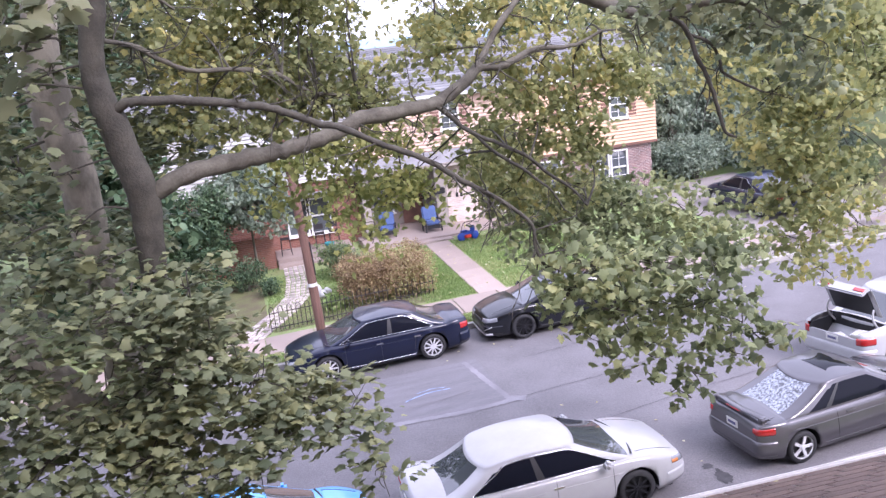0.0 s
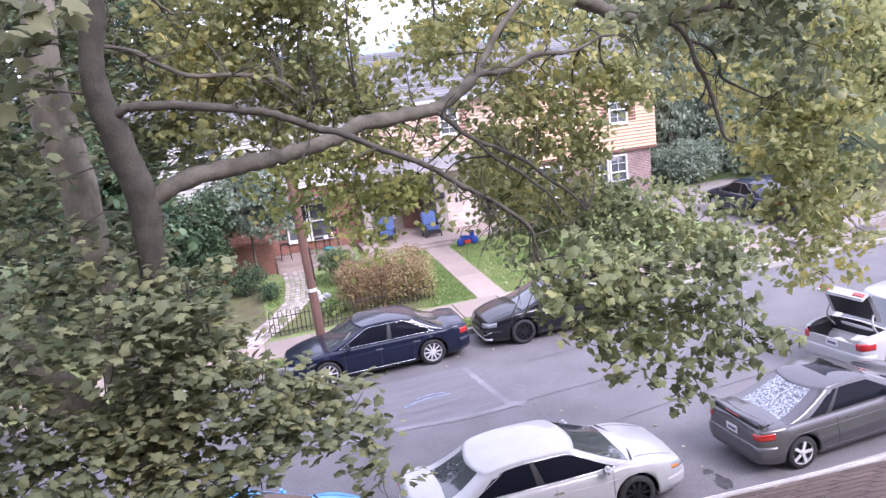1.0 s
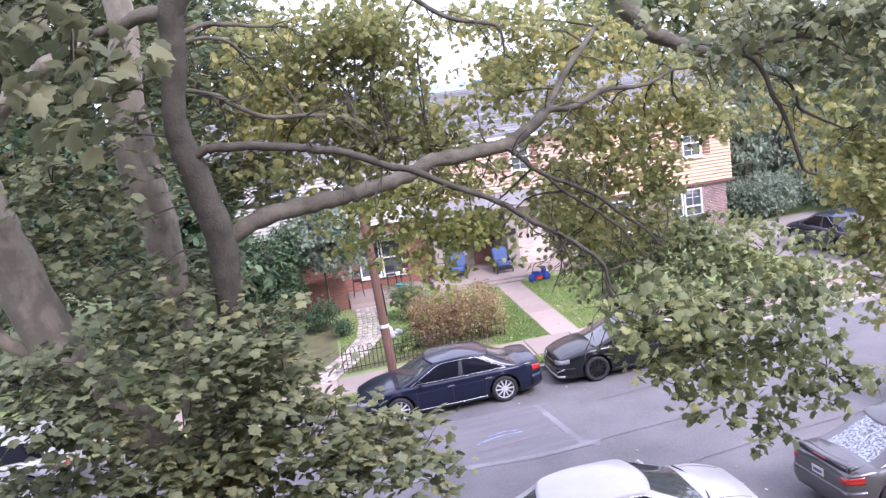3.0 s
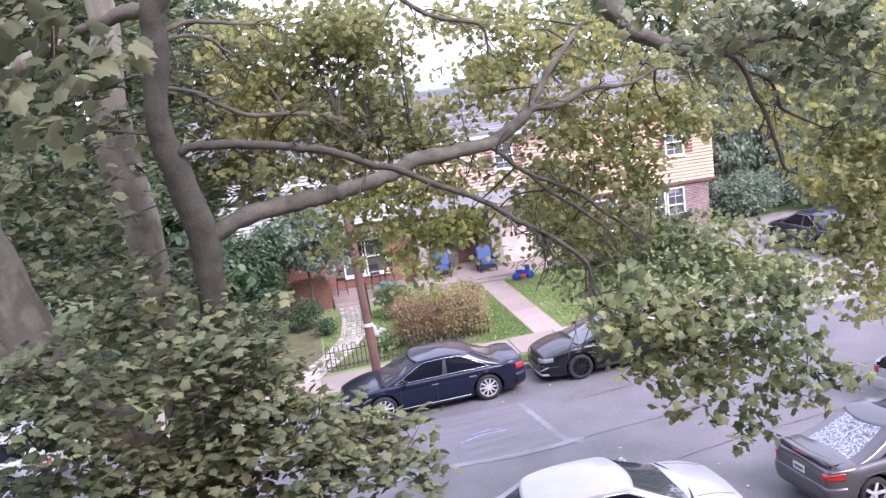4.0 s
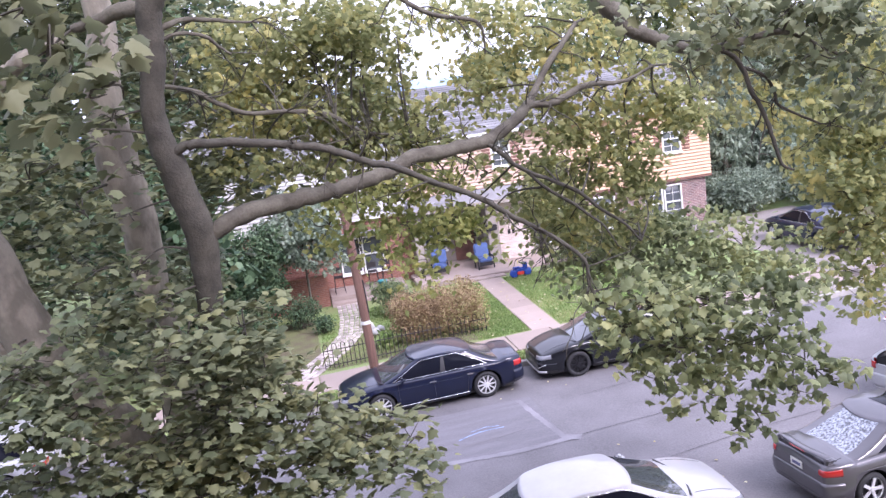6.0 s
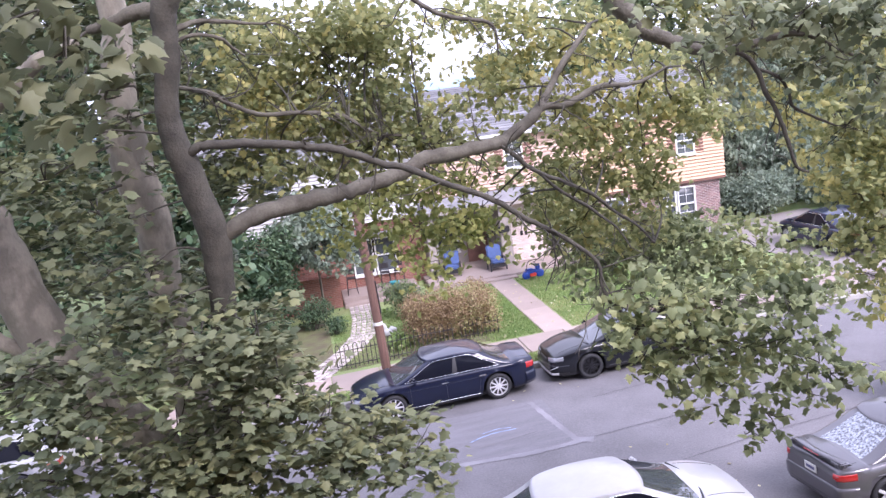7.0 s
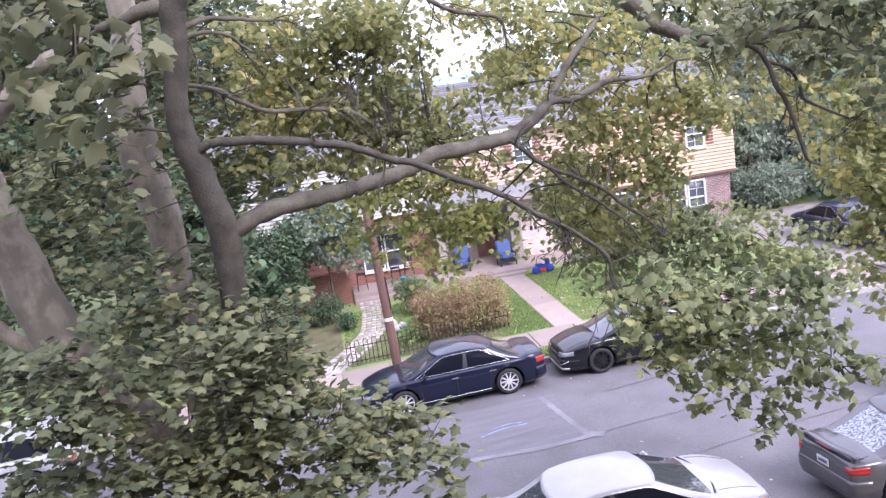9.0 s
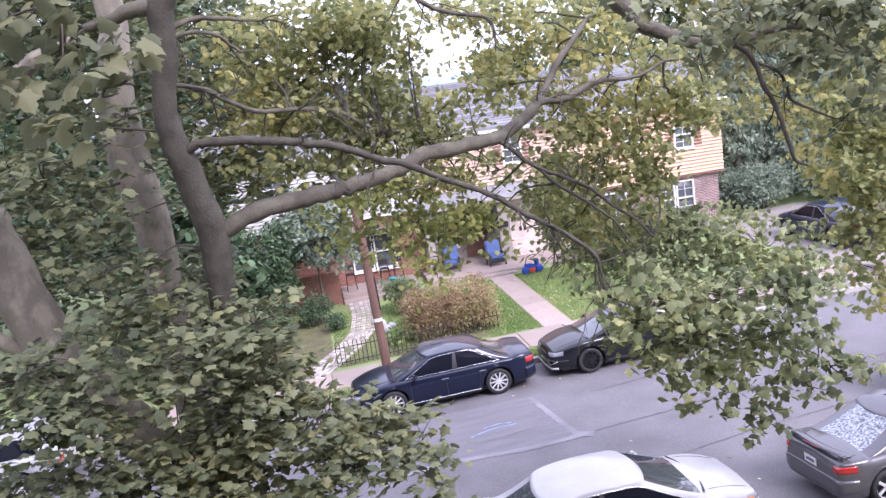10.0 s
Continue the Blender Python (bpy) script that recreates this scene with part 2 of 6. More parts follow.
def raw(name, verts, faces, mat, parent=None, label="", smooth=False):
    """One mesh object from arrays; faces all have the same number of corners."""
    verts, faces = np.asarray(verts, dtype=np.float32), np.asarray(faces, dtype=np.int32)
    used, flat = np.unique(faces, return_inverse=True)
    verts, faces = verts[used], flat.reshape(faces.shape).astype(np.int32)
    me = bpy.data.meshes.new(name)
    me.vertices.add(len(verts))
    me.vertices.foreach_set("co", verts.ravel())
    k = faces.shape[1]
    me.loops.add(faces.size)
    me.loops.foreach_set("vertex_index", faces.ravel())
    me.polygons.add(len(faces))
    me.polygons.foreach_set("loop_start", np.arange(0, faces.size, k, dtype=np.int32))
    me.polygons.foreach_set("use_smooth", [smooth] * len(faces))
    me.update(calc_edges=True)
    me.materials.append(mat)
    ob = new(name, me)
    if parent:
        ob.parent = parent
    if label:
        ob["label"] = label
    return ob


def tube_arrays(points, radii, sides=10, wobble=0.0, seed=0):
    """A tapered tube along a smoothed line of points."""
    rg = np.random.RandomState(seed)
    p, r = np.array(points, dtype=float), np.array(radii, dtype=float)
    u = np.arange(len(p))
    n = max(4 * (len(p) - 1), 4)
    uu = np.linspace(0, len(p) - 1, n + 1)
    k = np.minimum(uu.astype(int), len(p) - 2)
    f = (uu - k)[:, None]
    p0, p1, p2, p3 = p[np.maximum(k - 1, 0)], p[k], p[k + 1], p[np.minimum(k + 2, len(p) - 1)]
    c = 0.5 * (2 * p1 + (p2 - p0) * f + (2 * p0 - 5 * p1 + 4 * p2 - p3) * f ** 2 + (3 * p1 - p0 - 3 * p2 + p3) * f ** 3)
    rr = np.interp(uu, u, r)
    d = np.gradient(c, axis=0)
    d /= np.linalg.norm(d, axis=1)[:, None] + 1e-9
    ref = np.array([0.31, 0.83, 0.47])
    a = np.cross(d, ref)
    a /= np.linalg.norm(a, axis=1)[:, None]
    b = np.cross(d, a)
    th = np.linspace(0, 2 * np.pi, sides, endpoint=False)
    if wobble:
        rr = rr * (1 + 1.6 * wobble * np.sin(np.arange(len(c)) * 1.9 + seed) * rg.uniform(0.3, 1, len(c)))
        c[1:-1] += rg.normal(0, 1, (len(c) - 2, 3)) * rr[1:-1, None] * wobble * 1.6
    rad = rr[:, None] * (1 + wobble * rg.uniform(-1, 1, (len(c), sides)))
    v = c[:, None] + rad[..., None] * (np.cos(th)[None, :, None] * a[:, None] + np.sin(th)[None, :, None] * b[:, None])
    i, j = np.meshgrid(np.arange(len(c) - 1), np.arange(sides), indexing="ij")
    q = np.stack([i * sides + j, i * sides + (j + 1) % sides, (i + 1) * sides + (j + 1) % sides, (i + 1) * sides + j], -1).reshape(-1, 4)
    return v.reshape(-1, 3), q


def tube(name, points, radii, mat, parent=None, sides=10, wobble=0.0, label="", seed=0):
    v, q = tube_arrays(points, radii, sides, wobble, seed)
    return raw(name, v, q, mat, parent, label, True)


def join_arrays(items):
    vs, fs, o = [], [], 0
    for v, f in items:
        vs.append(v)
        fs.append(np.asarray(f) + o)
        o += len(v)
    return np.concatenate(vs), np.concatenate(fs)


def plane_leaf():
    """A lobed leaf, one unit across, stalk at the origin, along +y, folded a little at its midrib."""
    half = [(0.0, 0.04), (0.16, -0.07), (0.43, 0.0), (0.37, 0.16), (0.46, 0.27), (0.64, 0.42), (0.44, 0.50), (0.33, 0.53), (0.30, 0.72), (0.12, 0.84), (0.0, 1.02)]
    pts = half + [(-x, y) for x, y in half[-2:0:-1]]
    v = [(0.0, 0.34, 0.03)] + [(x, y, -0.28 * abs(x) - 0.18 * y * y) for x, y in pts]
    k = len(pts)
    return np.array(v), np.array([(0, 1 + i, 1 + (i + 1) % k) for i in range(k)])


def oval_leaf():
    v = [(0, 0, 0), (0.24, 0.4, -0.06), (0, 1, -0.1), (-0.24, 0.4, -0.06)]
    return np.array(v, dtype=float), np.array([(0, 1, 2), (0, 2, 3)])


def leaves_arrays(centres, size, rg, template, droop=0.85, spread=0.45):
    """One leaf at each centre, turned about at random, lying roughly flat and drooping."""
    tv, tf = template
    n = len(centres)
    yaw, tilt, rollv = rg.uniform(0, 2 * np.pi, n), rg.normal(-droop, spread, n), rg.normal(0, spread * 1.3, n)
    s = size * rg.uniform(0.6, 1.25, n)
    cy_, sy_, cp, sp, cr, sr = np.cos(yaw), np.sin(yaw), np.cos(tilt), np.sin(tilt), np.cos(rollv), np.sin(rollv)
    v = tv[None] * s[:, None, None]
    x, y, z = v[..., 0], v[..., 1], v[..., 2]
    x, z = x * cr[:, None] + z * sr[:, None], -x * sr[:, None] + z * cr[:, None]
    y, z = y * cp[:, None] - z * sp[:, None], y * sp[:, None] + z * cp[:, None]
    x, y = x * cy_[:, None] - y * sy_[:, None], x * sy_[:, None] + y * cy_[:, None]
    out = np.stack([x, y, z], -1) + centres[:, None]
    f = tf[None] + (np.arange(n) * len(tv))[:, None, None]
    return out.reshape(-1, 3), f.reshape(-1, 3)


def spray_points(blob, rg, per_twig=9, twig=0.30, flat=0.45):
    """Leaf places inside an ellipsoid (x, y, z, rx, ry, rz, count): gathered on short twigs, so gaps stay between them."""
    x, y, z, rx, ry, rz, count = blob
    k = max(int(count / per_twig), 2)
    d = rg.normal(0, 1, (k, 3))
    d /= np.linalg.norm(d, axis=1)[:, None]
    c = np.array([x, y, z]) + d * (rg.uniform(0, 1, k) ** 0.42)[:, None] * np.array([rx, ry, rz])
    way = rg.normal(0, 1, (k, 3)) * np.array([1, 1, flat])
    way /= np.linalg.norm(way, axis=1)[:, None]
    t = rg.uniform(-1, 1, (k, per_twig, 1))
    p = c[:, None] + way[:, None] * t * twig + rg.normal(0, 0.05, (k, per_twig, 3))
    return p.reshape(-1, 3)


# ---- the lie of the land ----
GRADE = 0.03
LEAN = Matrix.Rotation(-math.atan(GRADE), 4, "Y")


def rise(y):
    """Height of the ground over the road's plane."""
    return float(np.interp(y, [-60, 5, 9.5, 11.9, 12.0, 23.25, 23.35, 26.0, 34.0, 60, 90, 400], [0.3, 0.3, 0.14, 0.14, -0.05, -0.05, 0.14, 0.14, 0.25, 0.6, 1.0, 1.0]))


def land(x, y):
    return GRADE * max(-60, min(60, x)) + rise(y)


# ---- ground, road, kerbs and paths ----
def sheet(name, xs, ys, height, mat, label="", kind="structure", parent=None, smooth=True):
    xs, ys = np.array(xs, float), np.array(ys, float)
    v = np.array([(x, y, height(x, y)) for y in ys for x in xs])
    i, j = np.meshgrid(np.arange(len(ys) - 1), np.arange(len(xs) - 1), indexing="ij")
    w = len(xs)
    q = np.stack([i * w + j, i * w + j + 1, (i + 1) * w + j + 1, (i + 1) * w + j], -1).reshape(-1, 4)
    ob = raw(name, v, q, mat, parent, "", smooth)
    return tagged(ob, label, "ground", "", kind)


far_x = [-3000, -800, -300, -120, -60] + list(range(-40, 44, 4)) + [60, 120, 300, 800, 3000]
sheet("ground", far_x, [-3000, -300, -60, 0, 5, 9.5, 11.9, 12.0, 17, 23.25, 23.35, 26, 28, 30, 32, 34, 40, 60, 90, 300, 3000], land, GRASS,
      "grassy ground with lawns along a sloping street")
road = sheet("road", range(-60, 62, 2), [12.0, 14, 16, 18, 20, 22, 23.27], lambda x, y: GRADE * x, ASPHALT, "worn grey asphalt street sloping uphill")


def road_mark(name, pts, width, mat, parent, lift=0.011):
    """A ragged strip of sealer along a line on the road."""
    rg = np.random.RandomState(len(pts) + int(abs(pts[0][0]) * 10))
    p = np.array(pts, float)
    n = max(int(np.linalg.norm(np.diff(p, axis=0), axis=1).sum() / 0.09), 4)
    u = np.linspace(0, len(p) - 1, n + 1)
    c = np.stack([np.interp(u, np.arange(len(p)), p[:, k]) for k in (0, 1)], -1) + 0.04 * np.sin(u * 2.1)[:, None] * np.array([0.3, 1.0]) + rg.normal(0, 0.006, (n + 1, 2))
    d = np.gradient(c, axis=0)
    d /= np.linalg.norm(d, axis=1)[:, None]
    s = np.stack([-d[:, 1], d[:, 0]], -1) * (width / 2 * rg.uniform(0.75, 1.2, (n + 1, 1)))
    two = np.concatenate([c + s, c - s])
    v = [(x, y, GRADE * x + lift) for x, y in two]
    q = [(i, i + 1, n + 2 + i, n + 1 + i) for i in range(n)]
    return raw(name, v, q, mat, parent)


sheet("road_patch", np.linspace(1.2, 5.28, 12), np.linspace(17.85, 20.9, 8), lambda x, y: GRADE * x + 0.006, ASPHALT_PATCH, "pale square repair in the asphalt street", "structure")
road_mark("seam", [(1.0, 17.95), (2.7, 17.95), (4.0, 17.85), (5.3, 17.85)], 0.20, SEAM, road)
road_mark("seam", [(5.28, 17.8), (5.1, 19.2), (4.95, 20.8)], 0.15, SEAM, road)
road_mark("seam", [(5.2, 17.95), (5.6, 17.75)], 0.3, SEAM, road, 0.014)
road_mark("crack", [(5.5, 17.9), (7.5, 18.0), (9.0, 18.3), (12, 18.4), (18, 18.3)], 0.022, CRACK, road)
road_mark("crack", [(6.0, 15.7), (8.5, 16.1), (11, 16.4), (16, 16.6)], 0.02, CRACK, road)
road_mark("crack", [(6.4, 20.2), (9.0, 20.4), (14, 20.6)], 0.02, CRACK, road)
road_mark("chalk_line", [(3.0, 19.1), (3.6, 19.3), (4.2, 19.35)], 0.05, CHALK, road, 0.014)
road_mark("chalk_line", [(3.35, 19.42), (3.8, 19.5), (4.1, 19.48)], 0.04, CHALK, road, 0.014)
road_mark("seam", [(1.6, 18.5), (2.6, 18.7), (3.6, 18.75), (4.6, 18.9)], 0.05, ASPHALT, road, 0.013)
road_mark("crack", [(-6, 20.6), (-2, 20.5), (1.1, 20.9)], 0.025, CRACK, road)


def run_of_slabs(name, mat, x0, x1, y0, y1, step, height, depth, label, category, gap=0.012):
    """Slabs laid side by side along x, each an object of its own on one mesh."""
    base = empty(name, Matrix(), label, category, "", "structure")
    first = None
    x = x0
    while x < x1:
        m = Matrix.Translation((x + step / 2, (y0 + y1) / 2, height(x + step / 2, (y0 + y1) / 2))) @ LEAN
        if first is None:
            first = part("slab", box(-step / 2 + gap, step / 2 - gap, -(y1 - y0) / 2, (y1 - y0) / 2, -depth, 0, 0.012), mat, base)
            ob = first
        else:
            ob = new("slab", first.data)
            ob.parent = base
        ob.matrix_basis = m
        x += step
    return base


run_of_slabs("kerb_1", KERB, -45, 45, 23.25, 23.43, 3.0, lambda x, y: GRADE * x + 0.15, 0.3, "weathered concrete kerb along the street", "kerb")
run_of_slabs("kerb_2", KERB, -45, 45, 11.84, 12.02, 3.0, lambda x, y: GRADE * x + 0.15, 0.3, "weathered concrete kerb along the street", "kerb")
run_of_slabs("pavement_1", CONCRETE, -45, 45, 24.3, 25.95, 1.5, lambda x, y: GRADE * x + 0.17, 0.12, "pale concrete pavement slabs behind a grass verge", "pavement")
run_of_slabs("pavement_2", CONCRETE, -45, 45, 9.6, 11.2, 1.5, lambda x, y: GRADE * x + 0.17, 0.12, "pale concrete pavement slabs under the plane tree", "pavement")


def garden_path(name, pts, width, mat, label, step=0.9):
    base = empty(name, Matrix(), label, "path", "", "structure")
    (ax, ay), (bx, by) = pts
    n = int(math.hypot(bx - ax, by - ay) / step)
    dx, dy = (bx - ax) / n, (by - ay) / n
    turn = math.atan2(dy, dx)
    L = math.hypot(dx, dy)
    me = None
    for i in range(n):
        x, y = ax + dx * (i + 0.5), ay + dy * (i + 0.5)
        if me is None:
            ob = part("slab", box(-L / 2 + 0.01, L / 2 - 0.01, -width / 2, width / 2, -0.1, 0.0, 0.01), mat, base)
            me = ob.data
        else:
            ob = new("slab", me)
            ob.parent = base
        ob.matrix_basis = Matrix.Translation((x, y, land(x, y) + 0.035)) @ LEAN @ Matrix.Rotation(turn, 4, "Z") @ Matrix.Rotation(-math.atan(0.035), 4, "Y")
    return base


garden_path("front_path", [(7.4, 25.9), (7.42, 33.6)], 0.95, CONCRETE, "straight pale concrete path across the lawn")

# grass tufts on the lawns
def grass_patch(x0, x1, y0, y1, count, seed):
    rg = np.random.RandomState(seed)
    c = np.stack([rg.uniform(x0, x1, count), rg.uniform(y0, y1, count)], -1)
    h = rg.uniform(0.03, 0.09, count)
    a = rg.uniform(0, 2 * np.pi, count)
    w = 0.014
    z = np.array([land(x, y) for x, y in c])
    dx, dy = np.cos(a) * w, np.sin(a) * w
    lean = rg.normal(0, 0.03, (count, 2))
    v = np.stack([np.stack([c[:, 0] - dx, c[:, 1] - dy, z], -1), np.stack([c[:, 0] + dx, c[:, 1] + dy, z], -1),
                  np.stack([c[:, 0] + lean[:, 0], c[:, 1] + lean[:, 1], z + h], -1)], 1).reshape(-1, 3)
    ob = raw("grass", v, np.arange(3 * count).reshape(-1, 3), BLADES)
    return tagged(ob, "short green lawn grass with fallen leaves", "grass", "", "stuff")


grass_patch(5.2, 6.9, 26.1, 33.5, 16000, 1)
grass_patch(7.95, 12.5, 26.1, 33.5, 30000, 2)
grass_patch(0.3, 5.2, 26.3, 33.0, 14000, 3)
grass_patch(-4, 14, 23.45, 24.25, 14000, 4)


# ---- houses ----
def siding(parent, x0, x1, z0, z1, y, mat, holes=(), pitch=0.15):
    """Lapped boards on a front; boards are cut round the holes (x0, x1, z0, z1)."""
    z = z0
    meshes = {}
    while z < z1 - 0.02:
        cuts = sorted((h[0], h[1]) for h in holes if h[2] < z + pitch * 0.9 and h[3] > z + 0.02)
        spans, x = [], x0
        for a, b in cuts:
            if a > x:
                spans.append((x, a))
            x = max(x, b)
        if x < x1:
            spans.append((x, x1))
        for a, b in spans:
            L = round(b - a, 3)
            if L < 0.03:
                continue
            if L not in meshes:
                bm = bmesh.new()
                vs = [bm.verts.new(c) for c in ((0, 0, 0.022), (L, 0, 0.022), (L, -0.07, 0.022), (0, -0.07, 0.022), (0, 0, pitch), (L, 0, pitch), (L, -0.012, pitch), (0, -0.012, pitch))]
                for f in ((0, 1, 2, 3), (7, 6, 5, 4), (3, 2, 6, 7), (0, 3, 7, 4), (1, 5, 6, 2)):
                    bm.faces.new([vs[k] for k in f])
                ob = part("board", bm, mat, parent)
                meshes[L] = ob.data
            else:
                ob = new("board", meshes[L])
                ob.parent = parent
            ob.location = (a, y, z)
        z += pitch


def window(parent, x0, x1, z0, z1, y, cols=2, rows=4, shutters=False):
    """A sash window set into a wall at y, facing the street: frame, sill, bars and panes."""
    w = 0.065
    base = empty("window", Matrix())
    base.parent = parent
    bm = bmesh.new()
    for a in ((x0, x0 + w, z0, z1), (x1 - w, x1, z0, z1), (x0 + w, x1 - w, z1 - w, z1), (x0 + w, x1 - w, z0, z0 + w)):
        box(a[0], a[1], y - 0.06, y + 0.12, a[2], a[3], 0.0, bm)
    part("frame", bm, TRIM, base)
    part("sill", box(x0 - 0.06, x1 + 0.06, y - 0.13, y, z0 - 0.07, z0 - 0.004, 0.008), TRIM, base)
    zm = (z0 + z1) / 2
    part("meeting_rail", box(x0 + w, x1 - w, y - 0.02, y + 0.05, zm - 0.03, zm + 0.03), TRIM, base)
    bm = bmesh.new()
    for i in range(1, cols):
        x = x0 + (x1 - x0) * i / cols
        box(x - 0.009, x + 0.009, y + 0.0, y + 0.03, z0 + w, z1 - w, 0, bm)
    for i in range(1, rows):
        if i * 2 != rows:
            z = z0 + (z1 - z0) * i / rows
            box(x0 + w, x1 - w, y + 0.002, y + 0.028, z - 0.009, z + 0.009, 0, bm)
    part("glazing_bars", bm, TRIM, base)
    part("pane", box(x0 + w, x1 - w, y + 0.045, y + 0.052, zm + 0.03, z1 - w), WINDOW, base)
    part("pane", box(x0 + w, x1 - w, y + 0.058, y + 0.065, z0 + w, zm - 0.03), WINDOW, base)
    if shutters:
        for a in (x0 - 0.42, x1 + 0.04):
            bm = box(a, a + 0.38, y - 0.05, y - 0.01, z0, z1, 0.006)
            k = z0 + 0.1
            while k < z1 - 0.1:
                box(a + 0.05, a + 0.33, y - 0.065, y - 0.05, k, k + 0.035, 0, bm)
                k += 0.06
            part("shutter", bm, SHUTTER, base, "brown louvred shutter")
    return base


def wall_with_holes(name, parent, x0, x1, z0, z1, y, thick, mat, holes, label=""):
    """A wall slab facing the street with rectangular openings through it."""
    bm = bmesh.new()
    xs = sorted({x0, x1, *[h[0] for h in holes], *[h[1] for h in holes]})
    for a, b in zip(xs, xs[1:]):
        z = z0
        for h in sorted((h for h in holes if h[0] <= a + 1e-6 and h[1] >= b - 1e-6), key=lambda h: h[2]):
            if h[2] > z:
                box(a, b, y, y + thick, z, h[2], 0, bm)
            z = h[3]
        if z < z1:
            box(a, b, y, y + thick, z, z1, 0, bm)
    return part(name, bm, mat, parent, label)


def gable_roof(parent, x0, x1, y0, y1, z_eave, z_ridge, over=0.35):
    """Roof with its ridge along the street; shingle courses lap one another."""
    ym = (y0 + y1) / 2
    run = ym - y0 + over
    slope = math.atan2(z_ridge - z_eave, run)
    n = max(int(run / math.cos(slope) / 0.24), 6)
    base = part("roof", box(x0 - 0.2, x1 + 0.2, y0 - over, y1 + over, z_eave - 0.16, z_eave - 0.02), TRIM, parent, "grey shingled roof with white eaves")
    course = None
    for side in (1, -1):
        for i in range(n):
            t = (i + 0.5) / n
            if course is None:
                ob = part("shingle_course", box(x0 - 0.25, x1 + 0.25, -0.16, 0.16, -0.012, 0.012), ROOF, base)
                course = ob.data
            else:
                ob = new("shingle_course", course)
                ob.parent = base
            y = (y0 - over) + run * t if side > 0 else (y1 + over) - run * t
            ob.matrix_basis = Matrix.Translation((0, y, z_eave + (z_ridge - z_eave) * t)) @ Matrix.Rotation(side * (slope - 0.06), 4, "X")
    for x in (x0 + 0.02, x1 - 0.02):
        bm = bmesh.new()
        vs = [bm.verts.new((x + d, y, z)) for d in (-0.05, 0.05) for y, z in ((y0, z_eave), (y1, z_eave), (ym, z_ridge - 0.1))]
        bm.faces.new(vs[0:3]), bm.faces.new(vs[5:2:-1])
        for a, b in ((0, 1), (1, 2), (2, 0)):
            bm.faces.new([vs[a], vs[a + 3], vs[b + 3], vs[b]])
        part("gable", bm, SIDING_WHITE, base)
    bm = box(x0 - 0.2, x1 + 0.2, y0 - over - 0.11, y0 - over, z_eave - 0.12, z_eave, 0.02)
    part("gutter", bm, TRIM, base, "white gutter")
    return base


FRONT, BACK = 36.5, 46.0
# right house: tan boards over brown brick
house_r = empty("house", Matrix(), "two-storey house with tan siding over brown brick", "house", "houses across the street")
w_low, w_low2 = (15.75, 17.55, 1.15, 2.75), (13.2, 14.3, 1.2, 2.7)
w_up, w_up2 = (16.72, 17.62, 4.2, 5.45), (14.3, 15.1, 4.3, 5.5)
wall_with_holes("brick_wall", house_r, 12.4, 18.75, 0.2, 2.95, FRONT + 0.12, 0.3, BRICK_BROWN, [w_low, w_low2])
part("side_wall", box(18.45, 18.75, FRONT + 0.42, BACK, 0.2, 2.95), BRICK_BROWN, house_r)
wall_with_holes("upper_wall", house_r, 12.4, 18.98, 2.95, 6.2, FRONT + 0.002, 0.25, SIDING_TAN, [w_up, w_up2])
part("upper_side_wall", box(18.72, 18.98, FRONT + 0.26, BACK, 2.95, 6.2), SIDING_TAN, house_r)
part("back_wall", box(12.4, 18.7, BACK - 0.2, BACK - 0.002, 0.2, 6.2), SIDING_TAN, house_r)
siding(house_r, 12.4, 19.0, 3.0, 6.2, FRONT, SIDING_TAN, [(w_up[0] - .02, w_up[1] + .02, w_up[2] - .02, w_up[3] + .02), (w_up2[0] - .02, w_up2[1] + .02, w_up2[2] - .02, w_up2[3] + .02)])
part("fascia_board", box(12.4, 19.02, FRONT - 0.05, FRONT + 0.1, 2.9, 2.998, 0.01), SHUTTER, house_r)
window(house_r, 15.75, 16.62, 1.15, 2.75, FRONT + 0.14, 2, 4)
window(house_r, 16.68, 17.55, 1.15, 2.75, FRONT + 0.14, 2, 4)
window(house_r, *w_low2, FRONT + 0.14)
window(house_r, *w_up, FRONT, shutters=True)
window(house_r, *w_up2, FRONT, shutters=True)
part("room", box(12.8, 18.4, FRONT + 2.5, FRONT + 2.6, 0.4, 6.1), DARK, house_r)
gable_roof(house_r, 12.4, 19.0, FRONT, BACK, 6.25, 8.4)

# middle house: peach boards over a whitewashed front and an open porch
house_m = empty("house", Matrix(), "two-storey house with peach siding and an open porch", "house", "houses across the street")
w_m = (8.8, 9.66, 4.72, 5.95)
wall_with_holes("upper_wall", house_m, 4.9, 12.38, 3.45, 6.25, FRONT + 0.002, 0.25, SIDING_PEACH, [w_m])
siding(house_m, 4.9, 12.38, 3.9, 6.25, FRONT, SIDING_PEACH, [(a - .02, b + .02, c - .02, d + .02) for a, b, c, d in (w_m,)])
window(house_m, *w_m, FRONT, 2, 4, True)
wall_with_holes("brick_wall", house_m, 8.61, 12.38, 0.3, 3.45, FRONT, 0.3, BRICK_WHITE, [(10.4, 11.6, 1.1, 2.6)], "whitewashed brick front")
window(house_m, 10.4, 11.6, 1.1, 2.6, FRONT + 0.03)
part("pier", box(8.1, 8.6, FRONT - 0.7, FRONT + 0.3, 0.3, 3.4, 0.02), STUCCO, house_m, "grey stucco porch pier")
part("pier", box(4.9, 5.25, FRONT - 0.7, FRONT + 0.3, 0.3, 3.4, 0.02), STUCCO, house_m)
